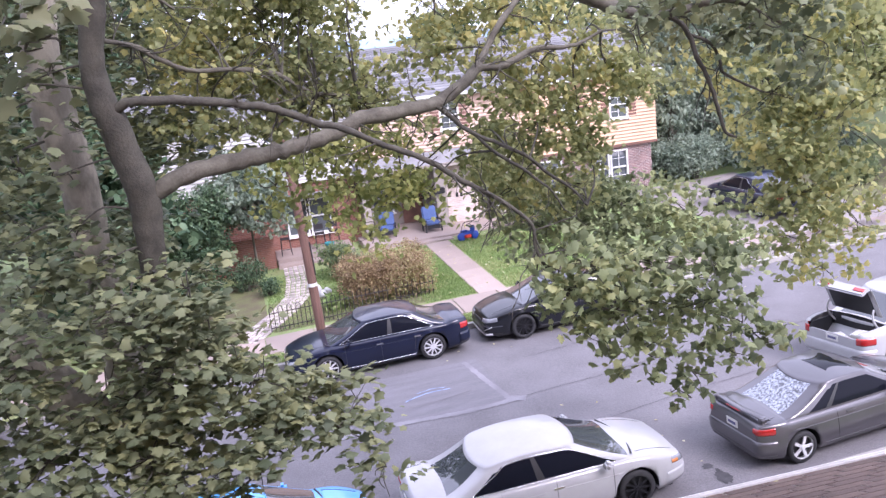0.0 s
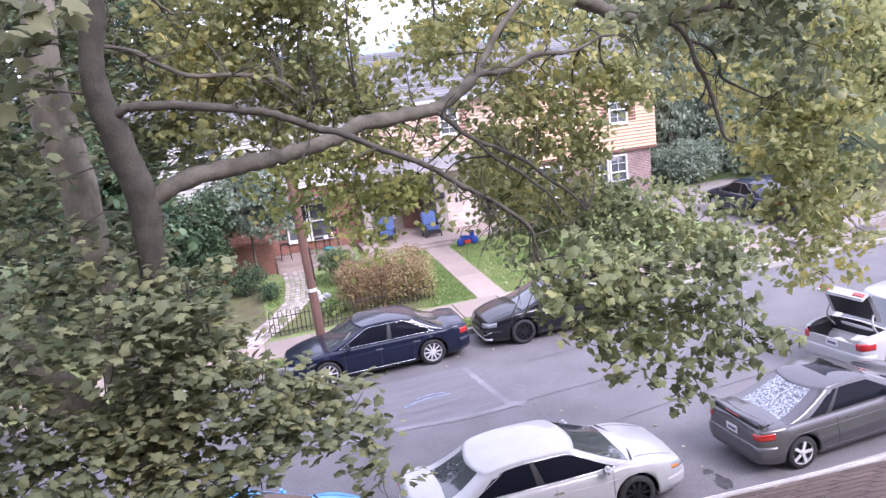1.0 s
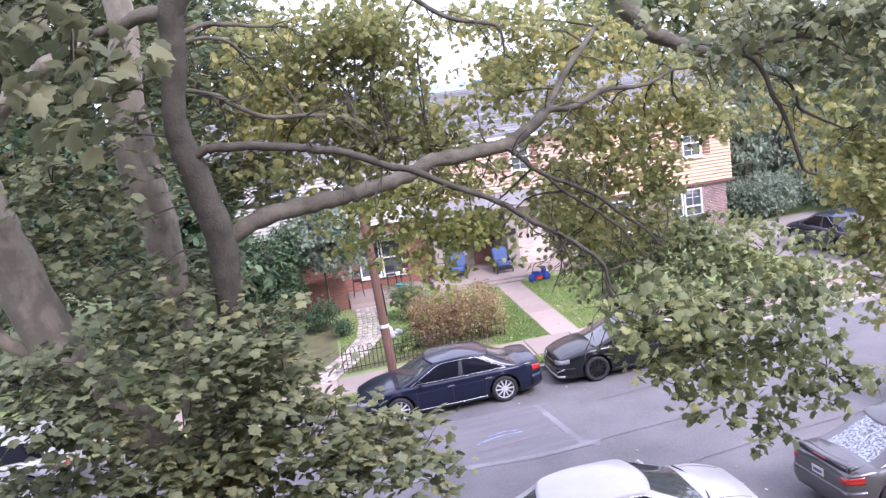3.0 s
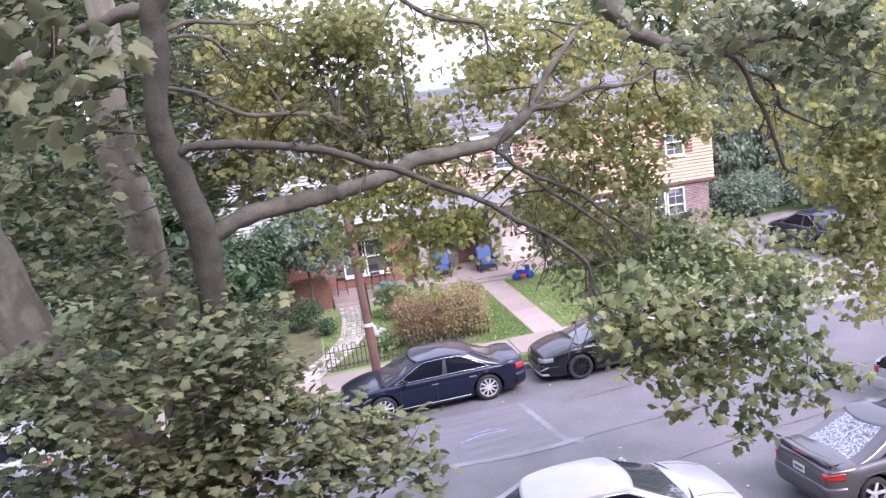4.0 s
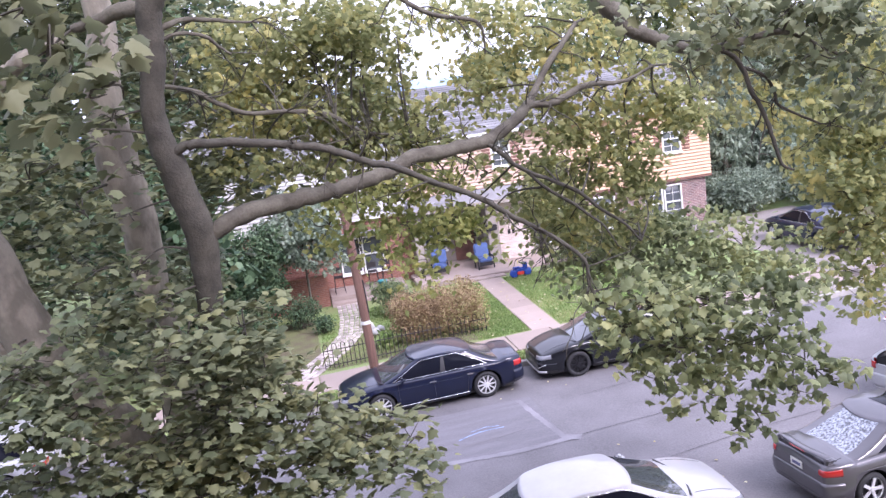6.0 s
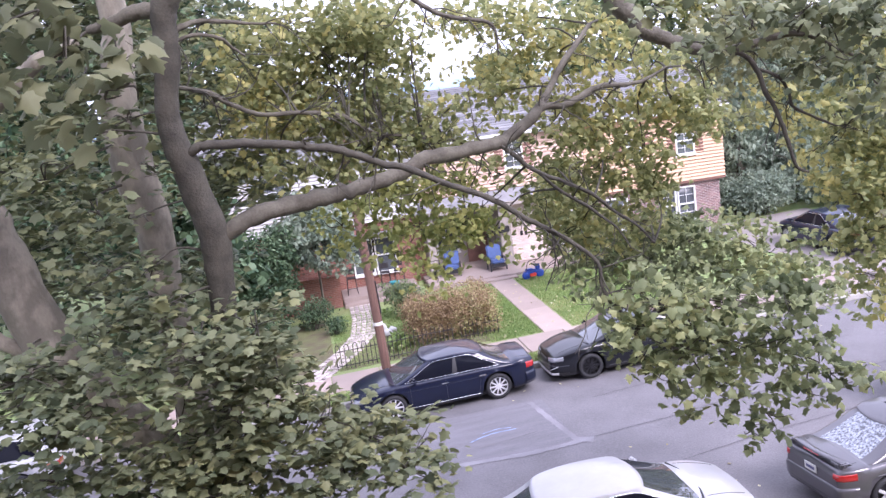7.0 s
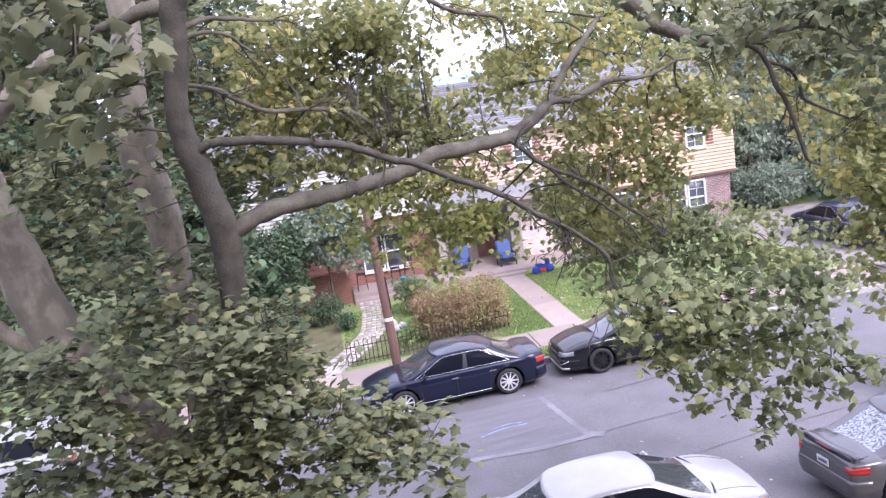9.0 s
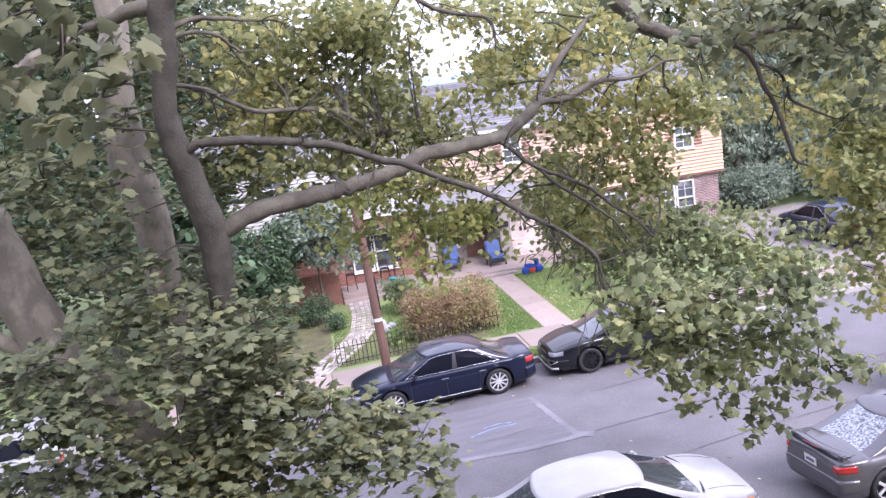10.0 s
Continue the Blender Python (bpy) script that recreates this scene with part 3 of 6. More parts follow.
part("porch_back_wall", box(5.0, 9.0, FRONT + 1.6, FRONT + 1.8, 0.3, 3.45), STUCCO, house_m)
part("door", box(7.0, 7.95, FRONT + 1.52, FRONT + 1.6, 0.605, 2.65, 0.01), SHUTTER, house_m, "dark panelled front door")
window(house_m, 5.6, 6.6, 1.2, 2.6, FRONT + 1.5)
part("side_wall", box(4.9, 5.1, FRONT + 0.3, BACK, 0.3, 6.25), SIDING_PEACH, house_m)
part("back_wall", box(5.1, 12.38, BACK - 0.2, BACK - 0.002, 0.3, 6.25), SIDING_PEACH, house_m)
bm = bmesh.new()
vs = [bm.verts.new(c) for c in ((4.8, FRONT - 0.9, 3.42), (10.9, FRONT - 0.9, 3.42), (10.9, FRONT - 0.02, 3.88), (4.8, FRONT - 0.02, 3.88), (4.8, FRONT - 0.9, 3.3), (10.9, FRONT - 0.9, 3.3), (10.9, FRONT - 0.02, 3.3), (4.8, FRONT - 0.02, 3.3))]
for f in ((0, 1, 2, 3), (7, 6, 5, 4), (4, 5, 1, 0), (5, 6, 2, 1), (7, 4, 0, 3)):
    bm.faces.new([vs[k] for k in f])
part("porch_roof", bm, ROOF, house_m, "grey lean-to porch roof")
part("lintel", box(4.8, 10.92, FRONT - 0.97, FRONT - 0.9, 3.26, 3.44, 0.01), STUCCO, house_m)
part("porch_slab", box(4.6, 12.38, FRONT - 2.3, FRONT + 1.6, -0.2, 0.60, 0.02), CONCRETE, house_m)
part("step", box(6.7, 8.2, FRONT - 2.75, FRONT - 2.3, -0.2, 0.54, 0.015), CONCRETE, house_m)
gable_roof(house_m, 4.9, 12.38, FRONT, BACK, 6.3, 8.5)

# left house: white boards over red brick
house_l = empty("house", Matrix(), "two-storey house with white siding over red brick", "house", "houses across the street")
w_l, w_lu, w_lu2 = (1.7, 3.6, 1.05, 2.6), (1.2, 2.2, 4.5, 5.8), (-1.6, -0.6, 4.5, 5.8)
wall_with_holes("brick_wall", house_l, -4.0, 4.88, 0.1, 3.3, FRONT + 0.12, 0.3, BRICK_RED, [w_l])
wall_with_holes("upper_wall", house_l, -4.0, 4.88, 3.3, 6.2, FRONT + 0.002, 0.25, SIDING_WHITE, [w_lu, w_lu2])
siding(house_l, -4.0, 4.88, 3.3, 6.2, FRONT, SIDING_WHITE, [(a - .02, b + .02, c - .02, d + .02) for a, b, c, d in (w_lu, w_lu2)])
window(house_l, 1.7, 2.62, 1.05, 2.6, FRONT + 0.14, 1, 2)
window(house_l, 2.68, 3.6, 1.05, 2.6, FRONT + 0.14, 1, 2)
window(house_l, *w_lu, FRONT, 2, 4)
window(house_l, *w_lu2, FRONT, 2, 4)
part("side_wall", box(4.68, 4.88, FRONT + 0.42, BACK, 0.1, 6.2), SIDING_WHITE, house_l)
part("back_wall", box(-4.0, 4.68, BACK - 0.2, BACK - 0.002, 0.1, 6.2), SIDING_WHITE, house_l)
part("room", box(-3.8, 4.3, FRONT + 2.5, FRONT + 2.6, 0.3, 6.1), DARK, house_l)
part("awning", box(1.4, 3.9, FRONT - 0.7, FRONT + 0.1, 2.74, 2.86, 0.02), ROOF, house_l, "blue-grey window awning")
gable_roof(house_l, -4.0, 4.88, FRONT, BACK, 6.25, 8.4)
wall_low = empty("garden_wall", Matrix(), "low red brick porch wall beside the steps", "wall")
part("brickwork", box(-1.5, 0.95, 34.6, 34.85, 0.1, 1.55), BRICK_RED, wall_low)
part("brickwork", box(0.7, 0.95, 34.85, 36.6, 0.1, 1.55), BRICK_RED, wall_low)
part("coping", box(-1.55, 1.0, 34.55, 34.9, 1.555, 1.62, 0.01), BRICK_RED, wall_low)
steps = empty("porch_steps", Matrix(), "shallow concrete steps up to the brick house", "steps")
part("step", box(1.0, 2.8, 34.2, 34.7, 0.0, 0.42, 0.015), CONCRETE, steps)
part("step", box(1.0, 4.2, 34.7, 36.6, 0.0, 0.58, 0.015), CONCRETE, steps)


# ---- cars ----
def loft(rings, closed_ring=False):
    """Arrays of a surface through rings with equal numbers of points."""
    v = np.array(rings, float)
    n, k = v.shape[:2]
    i, j = np.meshgrid(np.arange(n - 1), np.arange(k if closed_ring else k - 1), indexing="ij")
    q = np.stack([i * k + j, i * k + (j + 1) % k, (i + 1) * k + (j + 1) % k, (i + 1) * k + j], -1).reshape(-1, 4)
    return v.reshape(-1, 3), q


def wheel(parent, x, y, r, side, rim_mat, spokes=10, width=0.21):
    base = empty("wheel", Matrix.Translation((x, y, r)))
    base.parent = parent
    th = np.linspace(0, 2 * np.pi, 28, endpoint=False)
    prof = [(0.72, -0.5), (0.86, -0.5), (0.97, -0.42), (1.0, -0.25), (1.0, 0.25), (0.97, 0.42), (0.86, 0.5), (0.72, 0.5), (0.70, 0.3)]
    rings = [[(r * a * math.cos(t), b * width, r * a * math.sin(t)) for t in th] for a, b in prof]
    v, q = loft(rings, True)
    raw("tyre", v, q, RUBBER, base, "", True)
    bm = bmesh.new()
    out = side * width * 0.36
    for k in range(spokes):
        a = 2 * math.pi * k / spokes
        tmp = box(0.1 * r, 0.70 * r, -0.012, 0.012, -0.034 * r * 10 / spokes - 0.006, 0.034 * r * 10 / spokes + 0.006)
        bmesh.ops.transform(tmp, matrix=Matrix.Translation((0, out, 0)) @ Matrix.Rotation(a, 4, "Y"), verts=tmp.verts)
        me = bpy.data.meshes.new("tmp")
        tmp.to_mesh(me)
        tmp.free()
        bm.from_mesh(me)
        bpy.data.meshes.remove(me)
    bmesh.ops.create_cone(bm, cap_ends=True, segments=16, radius1=0.17 * r, radius2=0.13 * r, depth=0.04, matrix=Matrix.Translation((0, out + side * 0.01, 0)) @ Matrix.Rotation(radians(90) * -side, 4, "X"))
    part("rim", bm, rim_mat, base)
    rings = [[(r * a * math.cos(t), side * width * b, r * a * math.sin(t)) for t in th] for a, b in ((0.66, 0.40), (0.73, 0.46), (0.73, -0.3), (0.66, -0.3))]
    v, q = loft(rings, True)
    raw("rim_edge", v, q, rim_mat, base, "", True)
    bm = bmesh.new()
    bmesh.ops.create_cone(bm, cap_ends=True, segments=24, radius1=0.68 * r, radius2=0.68 * r, depth=0.02, matrix=Matrix.Translation((0, side * width * 0.05, 0)) @ Matrix.Rotation(radians(90), 4, "X"))
    part("brake", bm, BLACK, base)
    return base


def car(name, m, label, colour, L=4.9, W=1.86, roof=1.45, belt=0.93, nose=0.70, deck=1.0, cab=(-1.95, -0.95, 0.40, 1.40), wheels=(-1.42, 1.42), r=0.335,
        rim=ALLOY, spokes=10, doors=4, bright=True, glass=CAR_GLASS, side_glass=TINTED, rear_glass=None, open_boot=False, spoiler=False, sunroof=False,
        trim=CHROME, lip=None, sail=4, amber=False, tail=(0.70, 0.84, 0.42)):
    """A car seen from anywhere, nose towards +x. cab: rear screen foot and head, windscreen head and foot along x; tail: foot, head and inner end of the rear lamps."""
    base = empty(name, m, label, "car", "parked cars")
    h = L / 2
    xr0, xr1, xf1, xf0 = cab
    arch = r + 0.065

    def section(x):
        """Half of the body's cross-section at x, from the floor's middle up to the middle of the bonnet, waist or boot: widths and heights."""
        ef, er = max((x - h + 0.95) / 0.95, 0), max((-h + 0.65 - x) / 0.65, 0)
        w = W / 2 * (1 - 0.25 * ef ** 2.8 - 0.17 * er ** 2.8)
        cf, cr = min(max((x - h + 0.14) / 0.14, 0), 1), min(max((-h + 0.09 - x) / 0.09, 0), 1)
        w *= 1 - 0.10 * (1 - math.sqrt(1 - cf * cf)) - 0.05 * (1 - math.sqrt(1 - cr * cr))
        low = 0.18 + 0.05 * ef + 0.08 * er + 0.10 * cf ** 2
        if x > xf0 - 0.05:
            t = (x - xf0 + 0.05) / (h - xf0 + 0.05)
            top = belt + 0.035 - (belt + 0.035 - nose) * t ** 1.9
            top -= (top - 0.52) * (1 - math.sqrt(1 - cf * cf))
            side = top - 0.075 + 0.02 * t
        elif x < xr0 + 0.05:
            t = (xr0 + 0.05 - x) / (h + xr0 + 0.05)
            top = deck - 0.025 * t * t - 0.13 * (1 - math.sqrt(1 - cr * cr))
            side = min(belt - 0.01, top - 0.05) + (deck - belt) * 0.6 * min(t * 2, 1)
            side = min(side, top - 0.045)
        else:
            top, side = belt + 0.035, belt - 0.03
        low = min(low, side - 0.2)
        for wx in wheels:
            d = abs(x - wx)
            if d < arch:
                low = max(low, r + math.sqrt(arch * arch - d * d) - 0.01)
        ys = [0, 0.70 * w, 0.93 * w, 0.975 * w, 0.992 * w, w, 0.997 * w, 0.978 * w, 0.95 * w, 0.90 * w, 0.80 * w, 0.62 * w, 0.40 * w, 0.2 * w, 0]
        zs = [low, low, low + 0.008, 0.30, 0.40, 0.52, side - 0.12, side - 0.03, side + 0.15 * (top - side), side + 0.42 * (top - side), side + 0.68 * (top - side),
              top - 0.012, top + 0.003, top + 0.012, top + 0.015]
        zs = [min(max(z, low + 0.003 * k), top + 0.0152) for k, z in enumerate(zs)]
        return np.array(ys), np.maximum.accumulate(np.array(zs))

    cache = {}

    def half_width(x, z):
        k = round(x, 3)
        if k not in cache:
            cache[k] = section(k)
        ys, zs = cache[k]
        if z > zs[-1] or abs(x) > h:
            return -1.0
        return float(np.interp(z, zs[2:] + np.arange(len(zs) - 2) * 1e-6, ys[2:]))

    def wrap(name, cx, cy, a0, a1, z0, z1, mat, lift=0.006, n=10, k=4, tag="", thick=0.02, parent=None):
        """A piece that hugs the body: rays from the upright line (cx, cy) over the angles a0 to a1, between two heights (numbers, or pairs for its two ends)."""
        z0, z1 = (z0 if isinstance(z0, tuple) else (z0, z0)), (z1 if isinstance(z1, tuple) else (z1, z1))
        outer, inner = [], []
        for a in np.linspace(a0, a1, n + 1):
            f = (a - a0) / (a1 - a0)
            dx, dy = math.cos(radians(a)), math.sin(radians(a))
            za, zb = z0[0] + (z0[1] - z0[0]) * f, z1[0] + (z1[1] - z1[0]) * f
            ro, ri = [], []
            for z in np.linspace(za, zb, k + 1):
                lo, hi = 0.0, 3.0
                for _ in range(16):
                    mid = (lo + hi) / 2
                    if abs(cy + dy * mid) < half_width(cx + dx * mid, z):
                        lo = mid
                    else:
                        hi = mid
                edge = lift * (0.3 if z in (za, zb) else 1.0)
                ro.append((cx + dx * (lo + edge), cy + dy * (lo + edge), z))
                ri.append((cx + dx * (lo - thick), cy + dy * (lo - thick), z))
            outer.append(ro + ri[::-1])
        v, q = loft(outer, True)
        return raw(name, v, q, mat, parent or base, tag, True)

    span = [np.linspace(-h, -h + 0.12, 7), np.linspace(-h + 0.12, h - 0.2, 50), np.linspace(h - 0.2, h, 10)]
    span += [wx - arch * np.cos(np.linspace(0, math.pi, 21)) for wx in wheels]
    xs = np.unique(np.round(np.concatenate(span), 3))
    rings = []
    for x in xs:
        ys, zs = section(x)
        half = [(x, a, b) for a, b in zip(ys, zs)]
        rings.append(half + [(a, -b, c) for a, b, c in half[-2:0:-1]])
    v, q = loft(rings, True)
    if open_boot:
        mid = v[q].mean(1)
        shut = ~((mid[:, 0] < xr0 - 0.04) & (np.abs(mid[:, 1]) < 0.66) & (mid[:, 2] > deck - 0.20))
        q = q[shut]
    body = raw("body", v, q, colour, base, "", True)
    body.data.validate()
    for idx in (0, -1):
        bm = bmesh.new()
        ring = [p for p in rings[idx] if not (open_boot and idx == 0 and p[2] > 0.80 and abs(p[1]) < 0.6)]
        bm.faces.new([bm.verts.new(p) for p in ring])
        part("end_panel", bm, colour, base)
    for wx in wheels:
        for s in (1, -1):
            th = np.linspace(-0.15, math.pi + 0.15, 16)
            wv, wq = loft([[(wx + (arch - 0.006) * math.cos(t), s * y, r + (arch - 0.006) * math.sin(t)) for t in th] for y in (W / 2 - 0.32, W / 2 - 0.035)])
            raw("wheel_well", wv, wq, BLACK, base, "", True)

    # glasshouse: level rings from the waist up, the roof's edge rolling over into its crown
    zr, nF, nC, nS = roof - 0.075, 10, 4, 22
    cx_ = (xr1 + xf1) / 2

    def ring_at(s, roll=0.0):
        k = min(max(s, 0), 1)
        c = 1 - math.cos(radians(roll))
        xr = xr0 + (xr1 - xr0) * (k ** 1.08) + 0.08 * c
        xf = xf0 + (xf1 - xf0) * (k ** 1.06) - 0.07 * c
        w = (W / 2) * (0.930 - 0.175 * k ** 1.4) - 0.045 * c
        z = belt + (zr - belt) * s + 0.034 * math.sin(radians(roll))
        pts, rc, bow = [], 0.11 + 0.03 * k * k, 0.13
        x0, x1 = xf - 0.03 - rc, xr + 0.03 + rc
        for t in np.linspace(-1, 1, nF):
            pts.append((xf + bow * (1 - t * t) - 0.03, t * (w - rc * 0.6), z))
        for t in np.linspace(0.2, 0.8, nC):
            pts.append((xf - 0.03 - rc * t ** 1.5, w - rc * 0.6 * (1 - t) ** 1.3, z))
        for t in np.linspace(0, 1, nS):
            pts.append((x0 + (x1 - x0) * t, w, z))
        for t in np.linspace(0.8, 0.2, nC):
            pts.append((xr + 0.03 + rc * t ** 1.5, w - rc * 0.6 * (1 - t) ** 1.3, z))
        for t in np.linspace(1, -1, nF):
            pts.append((xr - bow * (1 - t * t) + 0.03, t * (w - rc * 0.6), z))
        for t in np.linspace(0.2, 0.8, nC):
            pts.append((xr + 0.03 + rc * t ** 1.5, -w + rc * 0.6 * (1 - t) ** 1.3, z))
        for t in np.linspace(1, 0, nS):
            pts.append((x0 + (x1 - x0) * t, -w, z))
        for t in np.linspace(0.8, 0.2, nC):
            pts.append((xf - 0.03 - rc * t ** 1.5, -w + rc * 0.6 * (1 - t) ** 1.3, z))
        return [(x, y * (1 - 0.04 * ((x - cx_) / 1.6) ** 2), z - (0.13 if x < cx_ else 0.055) * k * ((x - cx_) / 0.95) ** 2) for x, y, z in pts]

    levels = [-0.14, 0.0, 0.05, 0.2, 0.4, 0.6, 0.78, 0.9, 1.0]
    stack = [ring_at(s) for s in levels] + [ring_at(1.0, a) for a in (18, 36, 54, 72, 90)]
    K = len(stack[0])
    rim_ring = stack[-1]
    for s in (0.88, 0.72, 0.52, 0.3, 0.1, 0.0):
        stack.append([(cx_ + (x - cx_) * s, y * s, z + (roof - z) * (1 - s * s)) for x, y, z in rim_ring])
    gv, gq = loft(stack, True)
    seg, lev = np.tile(np.arange(K), len(stack) - 1), np.repeat(np.arange(len(stack) - 1), K)
    s0 = nF + nC
    zone = {"front": (0, nF - 1), "left": (s0, s0 + nS - 1), "rear": (s0 + nS + nC, s0 + nS + nC + nF - 1), "right": (s0 + nS + 2 * nC + nF, K - nC - 1)}
    band, side_band = (lev >= 1) & (lev <= 7), (lev >= 2) & (lev <= 6)
    post = 10 if doors == 4 else 14
    last = nS - 1 - sail
    taken = np.zeros(len(gq), bool)
    for nm, (a, b) in zone.items():
        here = (seg >= a) & (seg < b)
        if nm in ("front", "rear"):
            pick = band & here if nm == "front" else band & (lev >= 2) & (seg >= a + 1) & (seg < b - 1)
            raw("windscreen" if nm == "front" else "rear_window", gv, gq[pick], glass if nm == "front" else (rear_glass or glass), base, "", True)
            taken |= pick
            continue
        o = seg - a if nm == "left" else b - 1 - seg
        taper = o + np.maximum(lev - 4, 0) * 0.7 < last
        for title, pick, mat in (("side_window", here & side_band & (o > 0) & (o < post), side_glass), ("side_window", here & side_band & (o > post) & taper, side_glass), ("door_post", here & side_band & (o == post), BLACK)):
            raw(title, gv, gq[pick], mat, base, "", True)
            taken |= pick
        if bright:
            sgn = 1 if nm == "left" else -1
            edge = [(0.06, 1), (0.4, 1), (0.8, 1)] + [(0.93, k) for k in range(2, last - 2, 3)] + [(0.93, last - 2), (0.7, last - 1), (0.4, last), (0.06, last)]
            for run in (edge, [(0.03, k) for k in range(1, last + 1, 3)] + [(0.03, last)]):
                spots = [ring_at(v)[a + k if nm == "left" else b - k] for v, k in run]
                tube("window_trim", [(x, y + sgn * 0.006, z) for x, y, z in spots], [0.007] * len(spots), CHROME, base, 5, label="bright window trim")
    raw("roof", gv, gq[~taken], colour, base, "", True)
    cowl = [(x + 0.025, y, z + 0.012) for x, y, z in ring_at(0.0)[0:nF]]
    tube("cowl", cowl, [0.022] * len(cowl), BLACK, base, 6)

    # lamps, bumpers, doors, handles and mirrors, all hugging the body
    wrap("front_bumper", h - 0.7, 0, -74, 74, 0.27, 0.50, colour, 0.012, 36, 5)
    wrap("rear_bumper", -h + 0.55, 0, 106, 254, 0.30, 0.60, colour, 0.035, 36, 5)
    wrap("grille", h - 0.7, 0, -24, 24, 0.42, 0.62, BLACK, 0.016, 16)
    wrap("lower_grille", h - 0.7, 0, -36, 36, 0.28, 0.37, BLACK, 0.018, 18)
    wrap("badge_bar", h - 0.7, 0, -22, 22, 0.60, 0.622, trim, 0.022, 14, 2)
    for s in (1, -1):
        lamp = wrap("headlight", h - 0.62, s * 0.30, s * 8, s * 62, (0.57, 0.63), (0.67, 0.745), CLEAR_LENS, 0.008, 16, 4, "clear headlight")
        if amber:
            wrap("turn_signal", h - 0.62, s * 0.30, s * 50, s * 63, (0.62, 0.635), (0.70, 0.72), AMBER_LENS, 0.011, 6, 3, "amber turn signal", 0.02, lamp)
        wrap("tail_light", -h + 0.35, s * tail[2], 180 - s * 0.5, 180 - s * 78, tail[0], (tail[1], tail[1] + 0.02), RED_LENS, 0.008, 14, 4, "red tail light")
        y = s * (W / 2)
        mirror = part("mirror", box(xf0 - 0.62, xf0 - 0.46, min(y * 0.99, y * 0.99 + s * 0.2), max(y * 0.99, y * 0.99 + s * 0.2), belt + 0.0, belt + 0.14, 0.055), colour, base)
        part("mirror_glass", box(xf0 - 0.624, xf0 - 0.616, min(y * 1.03, y * 1.16), max(y * 1.03, y * 1.16), belt + 0.03, belt + 0.115), CAR_GLASS, mirror)
        sill = [(x, s * (half_width(x, 0.27) + 0.002), 0.27) for x in np.linspace(wheels[0] + 0.5, wheels[1] - 0.5, 8)]
        tube("sill_trim", sill, [0.014] * 8, trim, base, 6)
        crease = [(x, s * (half_width(x, belt - 0.20) - 0.001), belt - 0.20 + 0.02 * (x < -0.9) * (-0.9 - x)) for x in np.linspace(wheels[0] - 0.2, wheels[1] + 0.1, 14)]
        tube("side_crease", crease, [0.008] * 14, colour, base, 6)
        for hx in ((0.10, -0.92) if doors == 4 else (-0.22,)):
            yy = half_width(hx, 0.76)
            part("door_handle", box(hx - 0.2, hx, min(s * (yy - 0.01), s * (yy + 0.03)), max(s * (yy - 0.01), s * (yy + 0.03)), 0.755, 0.785, 0.012), trim if trim is CHROME else colour, base)
        for sx, lean in (((xf0 - 0.42, 0.0), (-0.03, 0.0), (-1.0, 0.18)) if doors == 4 else ((xf0 - 0.40, 0.0), (-0.62, 0.10))):
            gap = [(sx + lean * (0.9 - z), s * (half_width(sx + lean * (0.9 - z), z) + 0.0005), z) for z in np.linspace(0.29, belt - 0.035, 9)]
            tube("door_gap", gap, [0.005] * 9, BLACK, base, 5)
        if lip:
            wrap("front_lip", h - 0.7, 0, s * 2, s * 56, 0.225, (0.262, 0.30), lip, 0.035, 16, 2, "silver lip under the bumper")
            wrap("side_slash", h - 0.62, s * 0.3, s * 22, s * 48, (0.34, 0.47), (0.365, 0.50), lip, 0.022, 10, 2, "silver slash beside the grille")
        for wx in wheels:
            wheel(base, wx, s * (W / 2 - 0.125), r, s, rim, spokes)
    plate = part("plate", box(-h - 0.016, -h - 0.002, -0.16, 0.16, 0.655, 0.80, 0.004), PLATE, base, "pale number plate")
    part("plate_bars", box(-h - 0.02, -h - 0.015, -0.11, 0.11, 0.70, 0.755), INK, plate)
    if not open_boot:
        for s in (1, -1):
            line = [(x, s * W * 0.355, float(np.interp(W * 0.355, section(x)[0][:4:-1], section(x)[1][:4:-1])) + 0.001) for x in np.linspace(-h + 0.10, xr0 - 0.06, 6)]
            tube("boot_gap", line, [0.005] * 6, BLACK, base, 5)
    for s in (1, -1):
        line = [(x, s * W * 0.37 * (1 - 0.12 * k), float(np.interp(W * 0.37 * (1 - 0.12 * k), section(x)[0][:4:-1], section(x)[1][:4:-1])) + 0.001) for k, x in zip(np.linspace(0, 1, 8), np.linspace(xf0 + 0.1, h - 0.22, 8))]
        tube("bonnet_gap", line, [0.005] * 8, BLACK, base, 5)
    part("underside", box(-h + 0.3, h - 0.3, -W * 0.40, W * 0.40, 0.16, 0.3), BLACK, base)
    if spoiler:
        wing = []
        for t in np.linspace(-1, 1, 15):
            x, y, z = -h + 0.05 + 0.10 * t * t, t * W * 0.41, deck + 0.075 - 0.05 * abs(t) ** 6
            wing.append([(x - 0.03, y, z), (x + 0.02, y, z + 0.022), (x + 0.11, y, z + 0.018), (x + 0.15, y, z - 0.004), (x + 0.10, y, z - 0.012), (x, y, z - 0.012)])
        sv, sq = loft(wing, True)
        sp = raw("spoiler", sv, sq, colour, base, "raised boot spoiler", True)
        for s in (1, -1):
            part("spoiler_foot", box(-h + 0.10, -h + 0.24, s * W * 0.37 - 0.05, s * W * 0.37 + 0.05, deck - 0.06, deck + 0.065, 0.02), colour, sp)
        part("brake_lamp", box(-h + 0.016, -h + 0.024, -0.2, 0.2, deck + 0.062, deck + 0.078), RED_LENS, sp)
